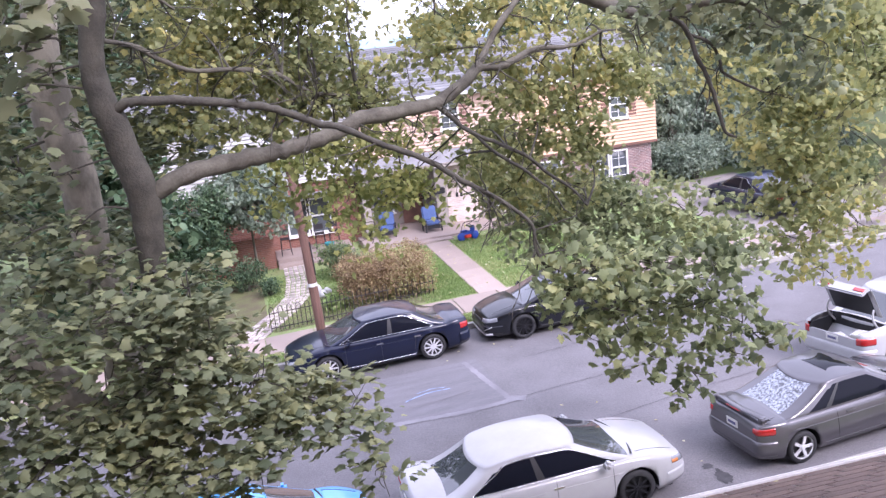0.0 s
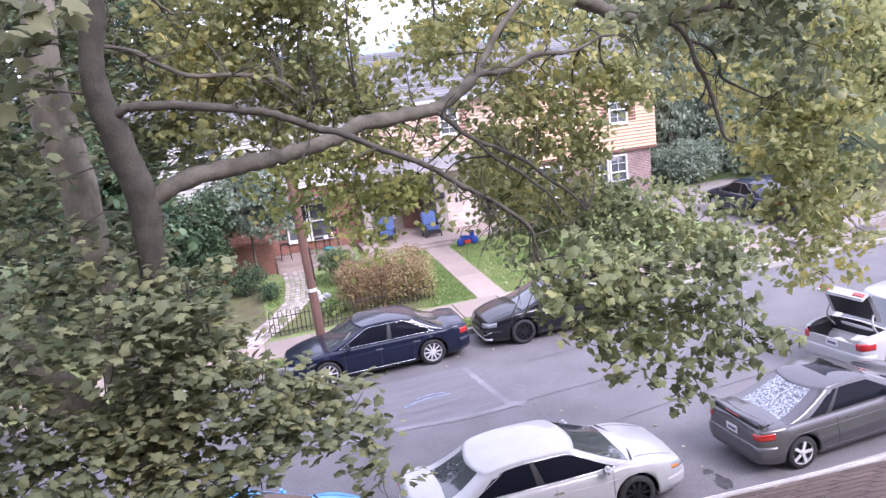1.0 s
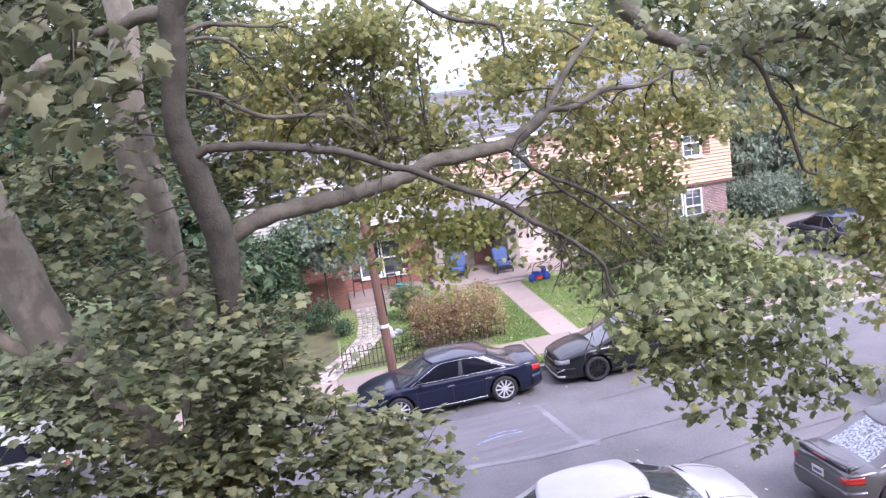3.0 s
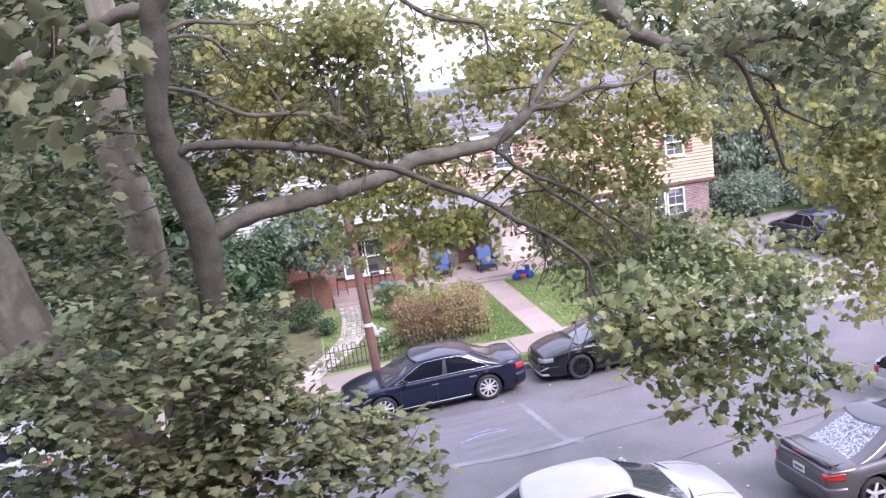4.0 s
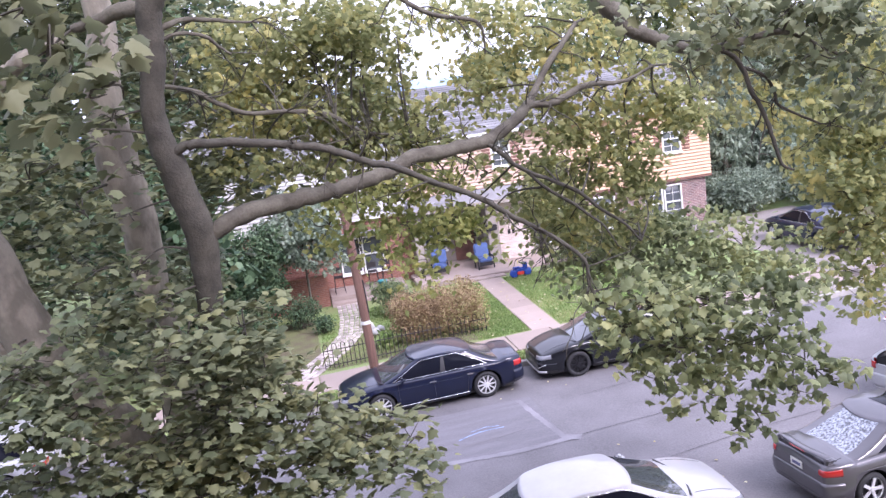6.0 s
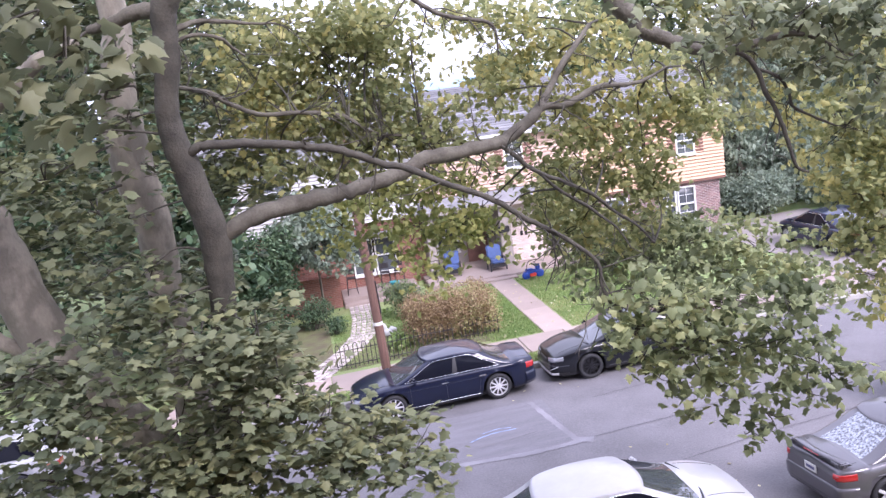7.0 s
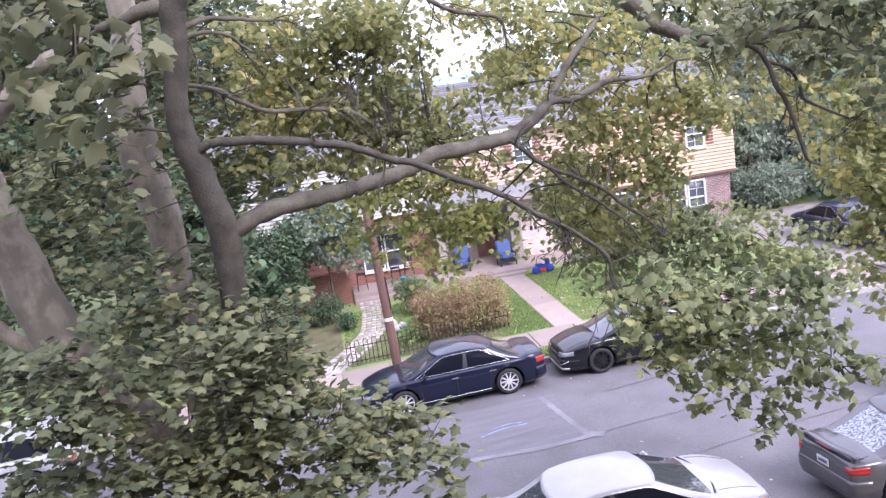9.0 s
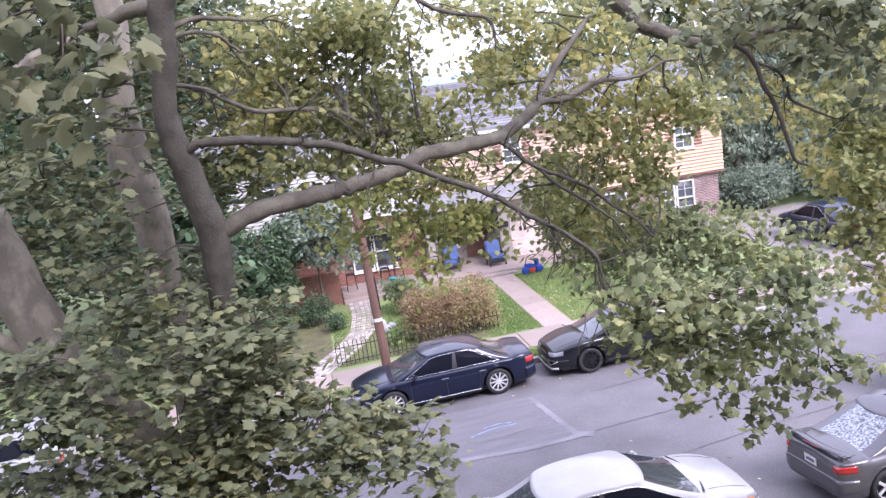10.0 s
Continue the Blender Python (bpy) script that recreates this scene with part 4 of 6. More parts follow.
    if sunroof:
        hx, hy = (xf1 - xr1) / 2, W * 0.36
        grid = [[(x, y, roof + 0.006 - 0.075 * max(abs(x - cx_) / hx, abs(y) / hy) ** 2) for y in np.linspace(-0.42, 0.42, 9)] for x in np.linspace(cx_ - 0.16, cx_ + 0.36, 7)]
        raw("sunroof", *loft(grid), TINTED, base, "dark glass sunroof", True)
    return base


def on_road(x, y, face=1, turn=0.0):
    return Matrix.Translation((x, y, GRADE * x + 0.005)) @ LEAN @ Matrix.Rotation((0 if face > 0 else math.pi) + radians(turn), 4, "Z")


car("saloon_car", on_road(2.92, 22.38, -1), "navy blue saloon parked at the kerb", NAVY, L=4.95, W=1.88, roof=1.46, spokes=10, r=0.355, cab=(-1.95, -1.15, 0.42, 1.35), sail=2)
car("saloon_car", on_road(8.36, 22.4, -1), "black saloon parked behind the navy one", BLACK_PAINT, L=4.95, rim=ALLOY_DARK, r=0.35, bright=False, spokes=10, lip=SILVER, trim=BLACK)
car("saloon_car", on_road(4.38, 13.35, 1), "white saloon parked under the plane tree", WHITE_PAINT, L=4.9, W=1.86, rim=ALLOY_DARK, spokes=10, r=0.345, cab=(-1.95, -1.22, 0.48, 1.42), amber=True, sail=2)
car("coupe_car", on_road(10.33, 13.32, 1, 4), "grey two-door coupe with speckled reflections painted on its rear window", GREY_PAINT, L=4.45, W=1.72, roof=1.40, belt=0.90, deck=0.94, cab=(-1.72, -0.80, 0.34, 1.2), wheels=(-1.36, 1.3), r=0.31,
           doors=2, bright=False, spokes=5, spoiler=True, sunroof=True, rear_glass=SPECKLED, trim=BLACK, tail=(0.72, 0.83, 0.58), sail=3)
silver = car("saloon_car", on_road(14.45, 16.05, 1, 11), "white saloon standing with its boot open", WHITE_PAINT, L=4.7, W=1.84, open_boot=True, cab=(-1.5, -0.6, 0.5, 1.35), tail=(0.70, 0.86, 0.62))
car("hatchback_car", on_road(-0.85, 13.4, 1), "bright blue car parked behind the white saloon", BLUE_PAINT, L=4.4, W=1.78, cab=(-1.8, -0.9, 0.4, 1.3))
car("saloon_car", Matrix.Translation((19.3, 29.2, land(19.3, 29.2) + 0.06)) @ LEAN @ Matrix.Rotation(radians(92), 4, "Z"), "dark blue saloon parked on a side drive", DEEP_BLUE, L=4.5)
car("estate_car", on_road(-9.3, 22.4, -1), "white sport utility vehicle parked at the kerb", SILVER, L=4.8, W=1.9, roof=1.70, belt=1.08, deck=1.12, cab=(-2.25, -1.95, 0.05, 0.78), r=0.36, nose=0.9, bright=False, sail=1)

# the open boot: lid up on its goosenecks, dark lining, a box and papers inside
lid = bmesh.new()
box(-0.78, 0.0, -0.66, 0.66, -0.02, 0.02, 0.018, lid)
box(-0.83, -0.76, -0.62, 0.62, -0.26, 0.02, 0.03, lid)
LID = Matrix.Translation((-1.56, 0, 1.12)) @ Matrix.Rotation(radians(66), 4, "Y")
lid_ob = part("boot_lid", lid, WHITE_PAINT, silver, "raised white boot lid")
lid_ob.matrix_basis = LID
part("lid_lining", box(-0.72, -0.05, -0.54, 0.54, -0.035, -0.021), BLACK, lid_ob, "dark lining under the lid")
for sgn in (1, -1):
    tube("hinge", [(-1.54, sgn * 0.60, 0.78), (-1.72, sgn * 0.61, 0.98), (-1.80, sgn * 0.60, 1.16), (-1.74, sgn * 0.58, 1.34)], [0.024] * 4, SILVER, silver, 7)
    part("lid_light", box(-0.845, -0.82, min(sgn * 0.3, sgn * 0.58), max(sgn * 0.3, sgn * 0.58), -0.17, -0.06, 0.01), RED_LENS, lid_ob, "red lamp in the lid")
    part("boot_side", box(-2.27, -1.54, sgn * 0.655 - 0.01, sgn * 0.655 + 0.01, 0.42, 0.90), BLACK, silver)
part("boot_lining", box(-2.28, -1.53, -0.65, 0.65, 0.40, 0.45), BLACK, silver, "black boot lining")
part("boot_back", box(-1.56, -1.53, -0.66, 0.66, 0.45, 0.97), BLACK, silver)
part("boot_lip", box(-2.335, -2.26, -0.64, 0.64, 0.42, 0.80, 0.015), WHITE_PAINT, silver)
carton = link("carton", box(-0.18, 0.18, -0.16, 0.16, 0, 0.34, 0.012), PLATE)
carton.matrix_basis = silver.matrix_basis @ Matrix.Translation((-1.88, -0.36, 0.452)) @ Matrix.Rotation(0.2, 4, "Z")
tagged(carton, "pale cardboard carton in the open boot", "box")
bag = link("plastic_bag", box(-0.16, 0.18, -0.2, 0.2, 0, 0.22, 0.07), TRIM)
bag.matrix_basis = silver.matrix_basis @ Matrix.Translation((-2.0, 0.12, 0.452)) @ Matrix.Rotation(-0.4, 4, "Z")
tagged(bag, "crumpled white plastic bag in the open boot", "bag")

# ---- the plane tree in front ----
BACK_LEFT = [
    (-3.96, 12.30, 9.73, 1.28, 1.30, 1.28, 300),
    (-2.57, 12.30, 9.49, 1.33, 1.30, 1.00, 340),
    (-1.58, 12.30, 8.84, 0.98, 1.30, 0.98, 240),
    (-3.74, 12.30, 8.06, 1.27, 1.30, 1.10, 300),
    (-2.54, 12.30, 7.73, 1.07, 1.30, 0.99, 240),
    (-0.69, 12.30, 7.30, 0.81, 1.30, 0.49, 120),
    (-3.73, 12.30, 6.65, 1.11, 1.30, 0.77, 170),
    (-2.37, 12.30, 5.77, 1.18, 1.30, 0.84, 220),
    (-0.58, 12.30, 8.40, 0.89, 1.30, 0.89, 220),
    (-0.73, 12.30, 9.34, 0.97, 1.30, 0.73, 220),
    (-4.86, 12.30, 6.20, 0.79, 1.30, 1.41, 200),
    (-4.08, 12.30, 10.47, 1.29, 1.30, 0.86, 200),
    (-2.06, 12.30, 10.24, 1.24, 1.30, 0.66, 200),
    (-3.07, 12.30, 6.95, 1.01, 1.30, 0.75, 160),
    (-1.49, 12.30, 6.29, 0.66, 1.30, 0.49, 90),
    (-0.93, 12.30, 7.70, 0.49, 1.30, 0.37, 110),
    (-1.16, 12.30, 7.53, 0.33, 1.30, 0.24, 50),
    (-0.59, 12.30, 7.89, 0.49, 1.30, 0.24, 50),
]
UPPER_MIDDLE = [
    (0.12, 11.00, 9.34, 0.80, 0.90, 0.44, 221),
    (0.57, 11.00, 8.59, 0.80, 0.90, 0.51, 190),
    (-0.21, 11.00, 8.55, 0.65, 0.90, 0.43, 216),
    (1.09, 11.00, 8.21, 0.65, 0.90, 0.44, 150),
    (0.89, 11.00, 9.32, 0.51, 0.90, 0.36, 136),
    (0.06, 11.00, 8.10, 0.94, 0.90, 0.29, 216),
    (1.17, 11.00, 7.80, 0.80, 0.90, 0.25, 198),
    (1.79, 11.00, 8.00, 0.59, 0.90, 0.29, 120),
    (1.18, 11.00, 8.86, 0.33, 0.90, 0.29, 61),
    (2.24, 11.00, 9.22, 0.59, 0.90, 0.30, 90),
    (2.51, 11.00, 8.41, 0.37, 0.90, 0.37, 70),
    (1.63, 11.00, 9.02, 0.29, 0.90, 0.29, 30),
    (0.49, 11.00, 9.02, 0.51, 0.90, 0.29, 119),
    (2.90, 11.00, 9.15, 0.45, 0.90, 0.30, 50),
    (-0.36, 11.00, 8.92, 0.43, 0.90, 0.43, 102),
    (-0.22, 11.00, 7.64, 0.65, 0.90, 0.20, 108),
    (0.55, 11.00, 7.53, 0.51, 0.90, 0.17, 82),
    (0.94, 11.00, 7.21, 0.44, 0.90, 0.19, 90),
    (1.54, 11.00, 7.24, 0.44, 0.90, 0.15, 40),
    (2.16, 11.00, 7.40, 0.44, 0.90, 0.15, 36),
    (1.90, 11.00, 7.70, 0.51, 0.90, 0.19, 50),
    (2.59, 11.00, 7.16, 0.37, 0.90, 0.22, 10),
    (0.31, 11.00, 8.31, 0.87, 0.90, 0.43, 162),
    (0.80, 11.00, 9.19, 0.44, 0.90, 0.33, 78),
    (1.17, 11.00, 8.80, 0.44, 0.90, 0.33, 85),
    (1.58, 11.00, 8.60, 0.44, 0.90, 0.34, 46),
    (1.11, 11.00, 9.36, 0.44, 0.90, 0.29, 61),
    (1.38, 11.00, 8.24, 0.44, 0.90, 0.22, 40),
    (1.15, 11.00, 9.15, 0.44, 0.90, 0.29, 68),
]
TOP_CENTRE = [
    (3.04, 10.80, 8.90, 0.59, 0.60, 0.52, 150),
    (2.74, 10.80, 8.23, 0.44, 0.60, 0.37, 80),
    (3.50, 10.80, 8.35, 0.60, 0.60, 0.52, 130),
    (3.93, 10.80, 8.86, 0.68, 0.60, 0.45, 150),
    (3.28, 10.80, 7.73, 0.52, 0.60, 0.30, 60),
]
HANGING = [
    (0.87, 10.50, 7.06, 0.70, 0.60, 0.31, 90),
    (1.36, 10.50, 6.73, 0.63, 0.60, 0.42, 110),
    (1.68, 10.50, 6.46, 0.43, 0.60, 0.35, 60),
    (2.19, 10.50, 6.85, 0.33, 0.60, 0.20, 26),
    (0.73, 10.50, 6.54, 0.42, 0.60, 0.35, 8),
    (1.45, 10.50, 6.06, 0.24, 0.60, 0.31, 24),
    (0.42, 10.50, 6.88, 0.42, 0.60, 0.38, 24),
    (1.18, 10.50, 7.26, 0.56, 0.60, 0.18, 60),
    (1.96, 10.50, 7.21, 0.49, 0.60, 0.18, 50),
    (2.23, 10.50, 6.45, 0.36, 0.60, 0.29, 36),
    (1.97, 10.50, 6.71, 0.43, 0.60, 0.28, 60),
    (1.06, 10.50, 6.42, 0.42, 0.60, 0.35, 27),
    (0.20, 10.50, 7.26, 0.35, 0.60, 0.17, 30),
]
BY_FORK = [
    (3.17, 10.50, 6.89, 0.58, 0.50, 0.44, 130),
    (3.05, 10.50, 7.19, 0.43, 0.50, 0.29, 24),
    (3.81, 10.50, 7.23, 0.66, 0.50, 0.59, 150),
    (4.41, 10.50, 7.22, 0.45, 0.50, 0.53, 90),
    (4.90, 10.50, 7.58, 0.46, 0.50, 0.38, 50),
    (3.42, 10.50, 6.41, 0.52, 0.50, 0.37, 100),
    (4.10, 10.50, 6.31, 0.60, 0.50, 0.38, 110),
    (3.78, 10.50, 7.74, 0.59, 0.50, 0.44, 110),
    (4.50, 10.50, 8.21, 0.68, 0.50, 0.53, 150),
    (4.99, 10.50, 7.74, 0.37, 0.50, 0.26, 80),
    (4.48, 10.50, 6.78, 0.33, 0.50, 0.22, 50),
    (5.29, 10.50, 7.52, 0.16, 0.40, 0.22, 30),
]
SPRAY_FAR = [
    (4.00, 11.00, 5.71, 0.79, 0.60, 0.47, 150),
    (5.08, 11.00, 5.85, 0.89, 0.60, 0.49, 180),
    (6.14, 11.00, 5.60, 0.76, 0.60, 0.51, 160),
    (3.56, 11.00, 6.09, 0.39, 0.60, 0.23, 44),
    (6.62, 11.00, 5.04, 0.70, 0.60, 0.52, 110),
    (4.52, 11.00, 6.10, 0.64, 0.60, 0.32, 90),
    (5.62, 11.00, 5.37, 0.83, 0.60, 0.42, 120),
]
SPRAY = [
    (3.55, 8.50, 5.79, 0.69, 0.60, 0.38, 200),
    (4.38, 8.50, 5.65, 0.78, 0.60, 0.36, 200),
    (5.10, 8.50, 5.53, 0.47, 0.60, 0.34, 80),
    (3.82, 8.50, 5.23, 0.64, 0.60, 0.39, 180),
    (4.60, 8.50, 5.10, 0.74, 0.60, 0.40, 190),
    (5.40, 8.50, 4.79, 0.42, 0.60, 0.25, 64),
    (4.11, 8.50, 4.70, 0.48, 0.60, 0.24, 76),
    (4.69, 8.50, 4.36, 0.34, 0.60, 0.32, 54),
    (3.42, 8.50, 5.05, 0.29, 0.60, 0.17, 30),
    (3.20, 8.50, 5.47, 0.31, 0.60, 0.31, 54),
    (4.52, 8.50, 4.14, 0.09, 0.30, 0.09, 16),
    (5.53, 8.50, 4.64, 0.23, 0.50, 0.13, 28),
    (5.21, 8.50, 4.50, 0.26, 0.50, 0.15, 34),
]
UPPER_RIGHT = [
    (6.21, 11.50, 8.58, 0.94, 0.90, 0.60, 200),
    (5.89, 11.50, 7.68, 0.51, 0.90, 0.51, 60),
    (7.31, 11.50, 8.45, 0.98, 0.90, 0.72, 240),
    (8.35, 11.50, 8.16, 1.03, 0.90, 0.84, 260),
    (9.42, 11.50, 7.87, 0.98, 0.90, 1.17, 260),
    (6.92, 11.50, 7.63, 0.62, 0.90, 0.53, 90),
    (7.94, 11.50, 7.09, 0.92, 0.90, 0.74, 200),
    (9.01, 11.50, 6.52, 1.06, 0.90, 1.06, 280),
    (8.53, 11.50, 6.00, 0.57, 0.90, 0.57, 110),
    (8.41, 11.50, 5.47, 0.44, 0.90, 0.44, 70),
    (9.15, 11.50, 5.14, 0.99, 0.90, 0.89, 200),
    (8.02, 11.50, 4.88, 0.57, 0.90, 0.57, 80),
    (8.74, 11.50, 4.23, 0.59, 0.90, 0.45, 44),
    (8.11, 11.50, 6.04, 0.42, 0.90, 0.34, 90),
    (8.18, 11.50, 5.38, 0.43, 0.90, 0.34, 90),
    (7.76, 11.50, 6.47, 0.38, 0.90, 0.29, 70),
    (8.52, 11.50, 6.79, 0.42, 0.90, 0.42, 100),
]
LOW_LEFT = [
    (-2.77, 8.00, 6.26, 0.86, 0.80, 0.21, 150),
    (-1.63, 8.00, 6.18, 0.50, 0.80, 0.39, 80),
    (-1.12, 8.00, 6.15, 0.60, 0.80, 0.44, 250),
    (-0.60, 8.00, 6.39, 0.43, 0.80, 0.27, 120),
    (-0.48, 8.00, 5.86, 0.44, 0.80, 0.33, 170),
    (-1.48, 8.00, 5.54, 0.62, 0.80, 0.45, 110),
    (-0.83, 8.00, 5.36, 0.62, 0.80, 0.45, 260),
    (-0.17, 8.00, 5.40, 0.45, 0.80, 0.31, 160),
    (0.29, 8.00, 5.14, 0.45, 0.80, 0.26, 130),
    (0.83, 8.00, 5.00, 0.29, 0.80, 0.15, 40),
    (-2.69, 8.00, 6.16, 0.69, 0.80, 0.15, 90),
    (-2.14, 8.00, 5.92, 0.51, 0.80, 0.26, 110),
    (-2.22, 8.00, 5.46, 0.35, 0.80, 0.29, 50),
    (-1.65, 8.00, 5.18, 0.40, 0.80, 0.29, 50),
]
LOWEST_LEFT = [
    (-0.03, 7.60, 5.05, 0.49, 0.80, 0.27, 180),
    (0.54, 7.60, 4.93, 0.44, 0.80, 0.23, 90),
    (-2.00, 7.60, 5.15, 0.72, 0.80, 0.28, 190),
    (-1.18, 7.60, 4.98, 0.72, 0.80, 0.33, 270),
    (-0.72, 7.60, 4.65, 0.61, 0.80, 0.22, 110),
    (0.91, 7.60, 4.43, 0.17, 0.80, 0.17, 16),
    (-0.30, 7.60, 4.61, 0.39, 0.80, 0.09, 26),
    (-0.91, 7.60, 4.78, 0.33, 0.80, 0.11, 30),
    (-2.87, 7.60, 5.22, 0.63, 0.80, 0.29, 150),
    (-2.99, 7.60, 6.19, 0.33, 0.80, 0.28, 60),
    (-2.36, 7.60, 5.84, 0.27, 0.80, 0.20, 46),
    (-2.62, 7.60, 5.46, 0.50, 0.80, 0.15, 56),
]
FRONT_LEFT = [
    (-1.88, 8.70, 8.30, 0.35, 0.40, 0.35, 30),
    (-1.94, 8.70, 7.59, 0.29, 0.40, 0.29, 26),
    (-1.94, 8.70, 7.02, 0.35, 0.40, 0.21, 26),
    (-2.01, 8.70, 6.48, 0.36, 0.40, 0.18, 30),
    (-1.81, 8.70, 8.93, 0.29, 0.40, 0.29, 26),
    (-2.36, 8.70, 7.98, 0.41, 0.40, 0.36, 40),
    (-1.49, 8.70, 6.60, 0.47, 0.40, 0.24, 70),
    (-1.52, 8.70, 8.44, 0.23, 0.40, 0.17, 18),
    (-1.49, 8.70, 8.94, 0.23, 0.40, 0.17, 16),
    (-1.54, 8.70, 7.53, 0.23, 0.40, 0.17, 14),
    (-1.41, 8.70, 7.95, 0.21, 0.40, 0.13, 10),
    (-1.53, 8.70, 7.01, 0.29, 0.40, 0.15, 22),
]
NEAR_LEFT = [
    (-1.20, 4.30, 8.87, 0.27, 0.30, 0.15, 34),
    (-0.98, 4.30, 8.67, 0.17, 0.30, 0.15, 18),
    (-1.30, 4.30, 8.61, 0.18, 0.30, 0.12, 12),
    (-0.81, 4.30, 8.52, 0.17, 0.30, 0.12, 10),
]
TOP_FRONT = [
    (4.09, 8.00, 8.44, 0.25, 0.40, 0.19, 46),
    (5.39, 8.00, 8.18, 0.34, 0.40, 0.23, 70),
    (5.91, 8.00, 8.34, 0.29, 0.40, 0.29, 80),
    (5.11, 8.00, 8.63, 0.34, 0.40, 0.17, 60),
    (4.50, 8.00, 8.64, 0.28, 0.40, 0.19, 46),
    (3.57, 8.00, 8.85, 0.22, 0.40, 0.14, 26),
    (6.02, 8.00, 7.70, 0.23, 0.40, 0.29, 60),
    (5.61, 8.00, 8.60, 0.28, 0.40, 0.17, 50),
]
MAIN_STEM = [
    (-2.05, 9.60, -0.30, 0.420),
    (-1.75, 9.60, 0.60, 0.340),
    (-1.45, 9.60, 3.00, 0.260),
    (-1.57, 9.50, 6.04, 0.181),
    (-1.60, 9.50, 6.50, 0.179),
    (-1.59, 9.50, 6.94, 0.190),
    (-1.60, 9.50, 7.38, 0.195),
    (-1.67, 9.50, 7.82, 0.217),
    (-1.71, 9.50, 8.25, 0.221),
    (-1.71, 9.50, 8.61, 0.190),
    (-1.63, 9.50, 9.13, 0.159),
    (-1.59, 9.50, 9.58, 0.140),
    (-1.75, 9.50, 10.90, 0.130),
]
LEANING_STEM = [
    (-1.62, 9.55, 4.30, 0.260),
    (-2.70, 9.30, 5.92, 0.278),
    (-2.85, 9.30, 6.35, 0.263),
    (-2.98, 9.30, 6.84, 0.254),
    (-3.10, 9.30, 7.28, 0.246),
    (-3.19, 9.30, 7.68, 0.238),
    (-3.26, 9.30, 8.13, 0.219),
    (-3.30, 9.30, 8.54, 0.188),
    (-3.36, 9.30, 9.11, 0.158),
]
LEFT_LIMB = [
    (-3.24, 9.30, 8.30, 0.126),
    (-3.03, 9.27, 8.59, 0.114),
    (-2.81, 9.23, 8.79, 0.108),
    (-2.59, 9.20, 8.94, 0.096),
    (-2.37, 9.17, 9.08, 0.079),
    (-2.12, 9.13, 9.19, 0.056),
    (-1.91, 9.10, 9.25, 0.034),
]
LOW_LIMB = [
    (-2.82, 9.30, 6.06, 0.090),
    (-3.24, 9.20, 6.41, 0.079),
    (-3.53, 9.10, 6.73, 0.075),
    (-3.86, 9.00, 7.05, 0.068),
]
DARK_STEM = [
    (-1.55, 9.50, 2.60, 0.240),
    (-1.12, 9.00, 5.37, 0.143),
    (-1.03, 8.96, 5.99, 0.138),
    (-0.98, 8.93, 6.41, 0.133),
    (-0.95, 8.89, 6.71, 0.135),
    (-0.93, 8.86, 7.01, 0.151),
    (-0.94, 8.82, 7.31, 0.155),
    (-1.01, 8.79, 7.61, 0.150),
    (-1.07, 8.75, 7.95, 0.143),
    (-1.13, 8.71, 8.24, 0.125),
    (-1.14, 8.68, 8.46, 0.113),
    (-1.09, 8.64, 8.71, 0.112),
    (-1.04, 8.61, 8.97, 0.122),
    (-1.01, 8.57, 9.22, 0.115),
    (-0.97, 8.54, 9.42, 0.130),
    (-0.73, 8.50, 9.64, 0.093),
    (0.30, 8.60, 10.30, 0.090),
    (1.60, 8.60, 10.40, 0.085),
]
TOP_LIMB = [
    (1.60, 8.60, 10.40, 0.085),
    (2.30, 8.60, 10.00, 0.078),
    (3.21, 8.60, 9.37, 0.114),
    (3.40, 8.56, 9.01, 0.109),
    (3.52, 8.52, 8.83, 0.095),
    (3.65, 8.48, 8.65, 0.081),
    (3.86, 8.45, 8.55, 0.075),
    (4.08, 8.41, 8.44, 0.064),
    (4.27, 8.37, 8.36, 0.049),
    (4.50, 8.33, 8.35, 0.049),
    (4.70, 8.29, 8.38, 0.043),
    (4.94, 8.25, 8.43, 0.038),
    (5.17, 8.22, 8.43, 0.026),
    (5.36, 8.18, 8.36, 0.020),
    (5.56, 8.14, 8.23, 0.017),
    (5.84, 8.10, 8.07, 0.015),
]
LONG_LIMB = [
    (-0.99, 8.90, 7.03, 0.057),
    (-0.73, 8.84, 7.24, 0.091),
    (-0.46, 8.93, 7.34, 0.098),
    (-0.06, 9.01, 7.38, 0.096),
    (0.30, 9.09, 7.40, 0.092),
    (0.55, 9.18, 7.42, 0.084),
    (0.84, 9.27, 7.46, 0.082),
    (1.14, 9.35, 7.53, 0.083),
    (1.41, 9.43, 7.62, 0.087),
    (1.82, 9.52, 7.64, 0.082),
    (2.24, 9.61, 7.66, 0.074),
    (2.48, 9.69, 7.74, 0.078),
    (2.79, 9.77, 7.94, 0.066),
    (2.92, 9.86, 8.05, 0.050),
    (3.06, 9.95, 8.21, 0.040),
    (3.27, 10.03, 8.48, 0.040),
    (3.51, 10.11, 8.70, 0.034),
    (3.70, 10.20, 8.89, 0.024),
]
LIMB_TIP = [
    (2.74, 9.74, 7.90, 0.026),
    (2.94, 9.80, 8.00, 0.043),
    (3.14, 9.83, 7.98, 0.043),
    (3.38, 9.87, 8.04, 0.043),
    (3.62, 9.90, 8.14, 0.037),
    (3.99, 9.93, 8.12, 0.027),
    (4.26, 9.97, 8.15, 0.021),
    (4.54, 10.00, 8.26, 0.017),
]
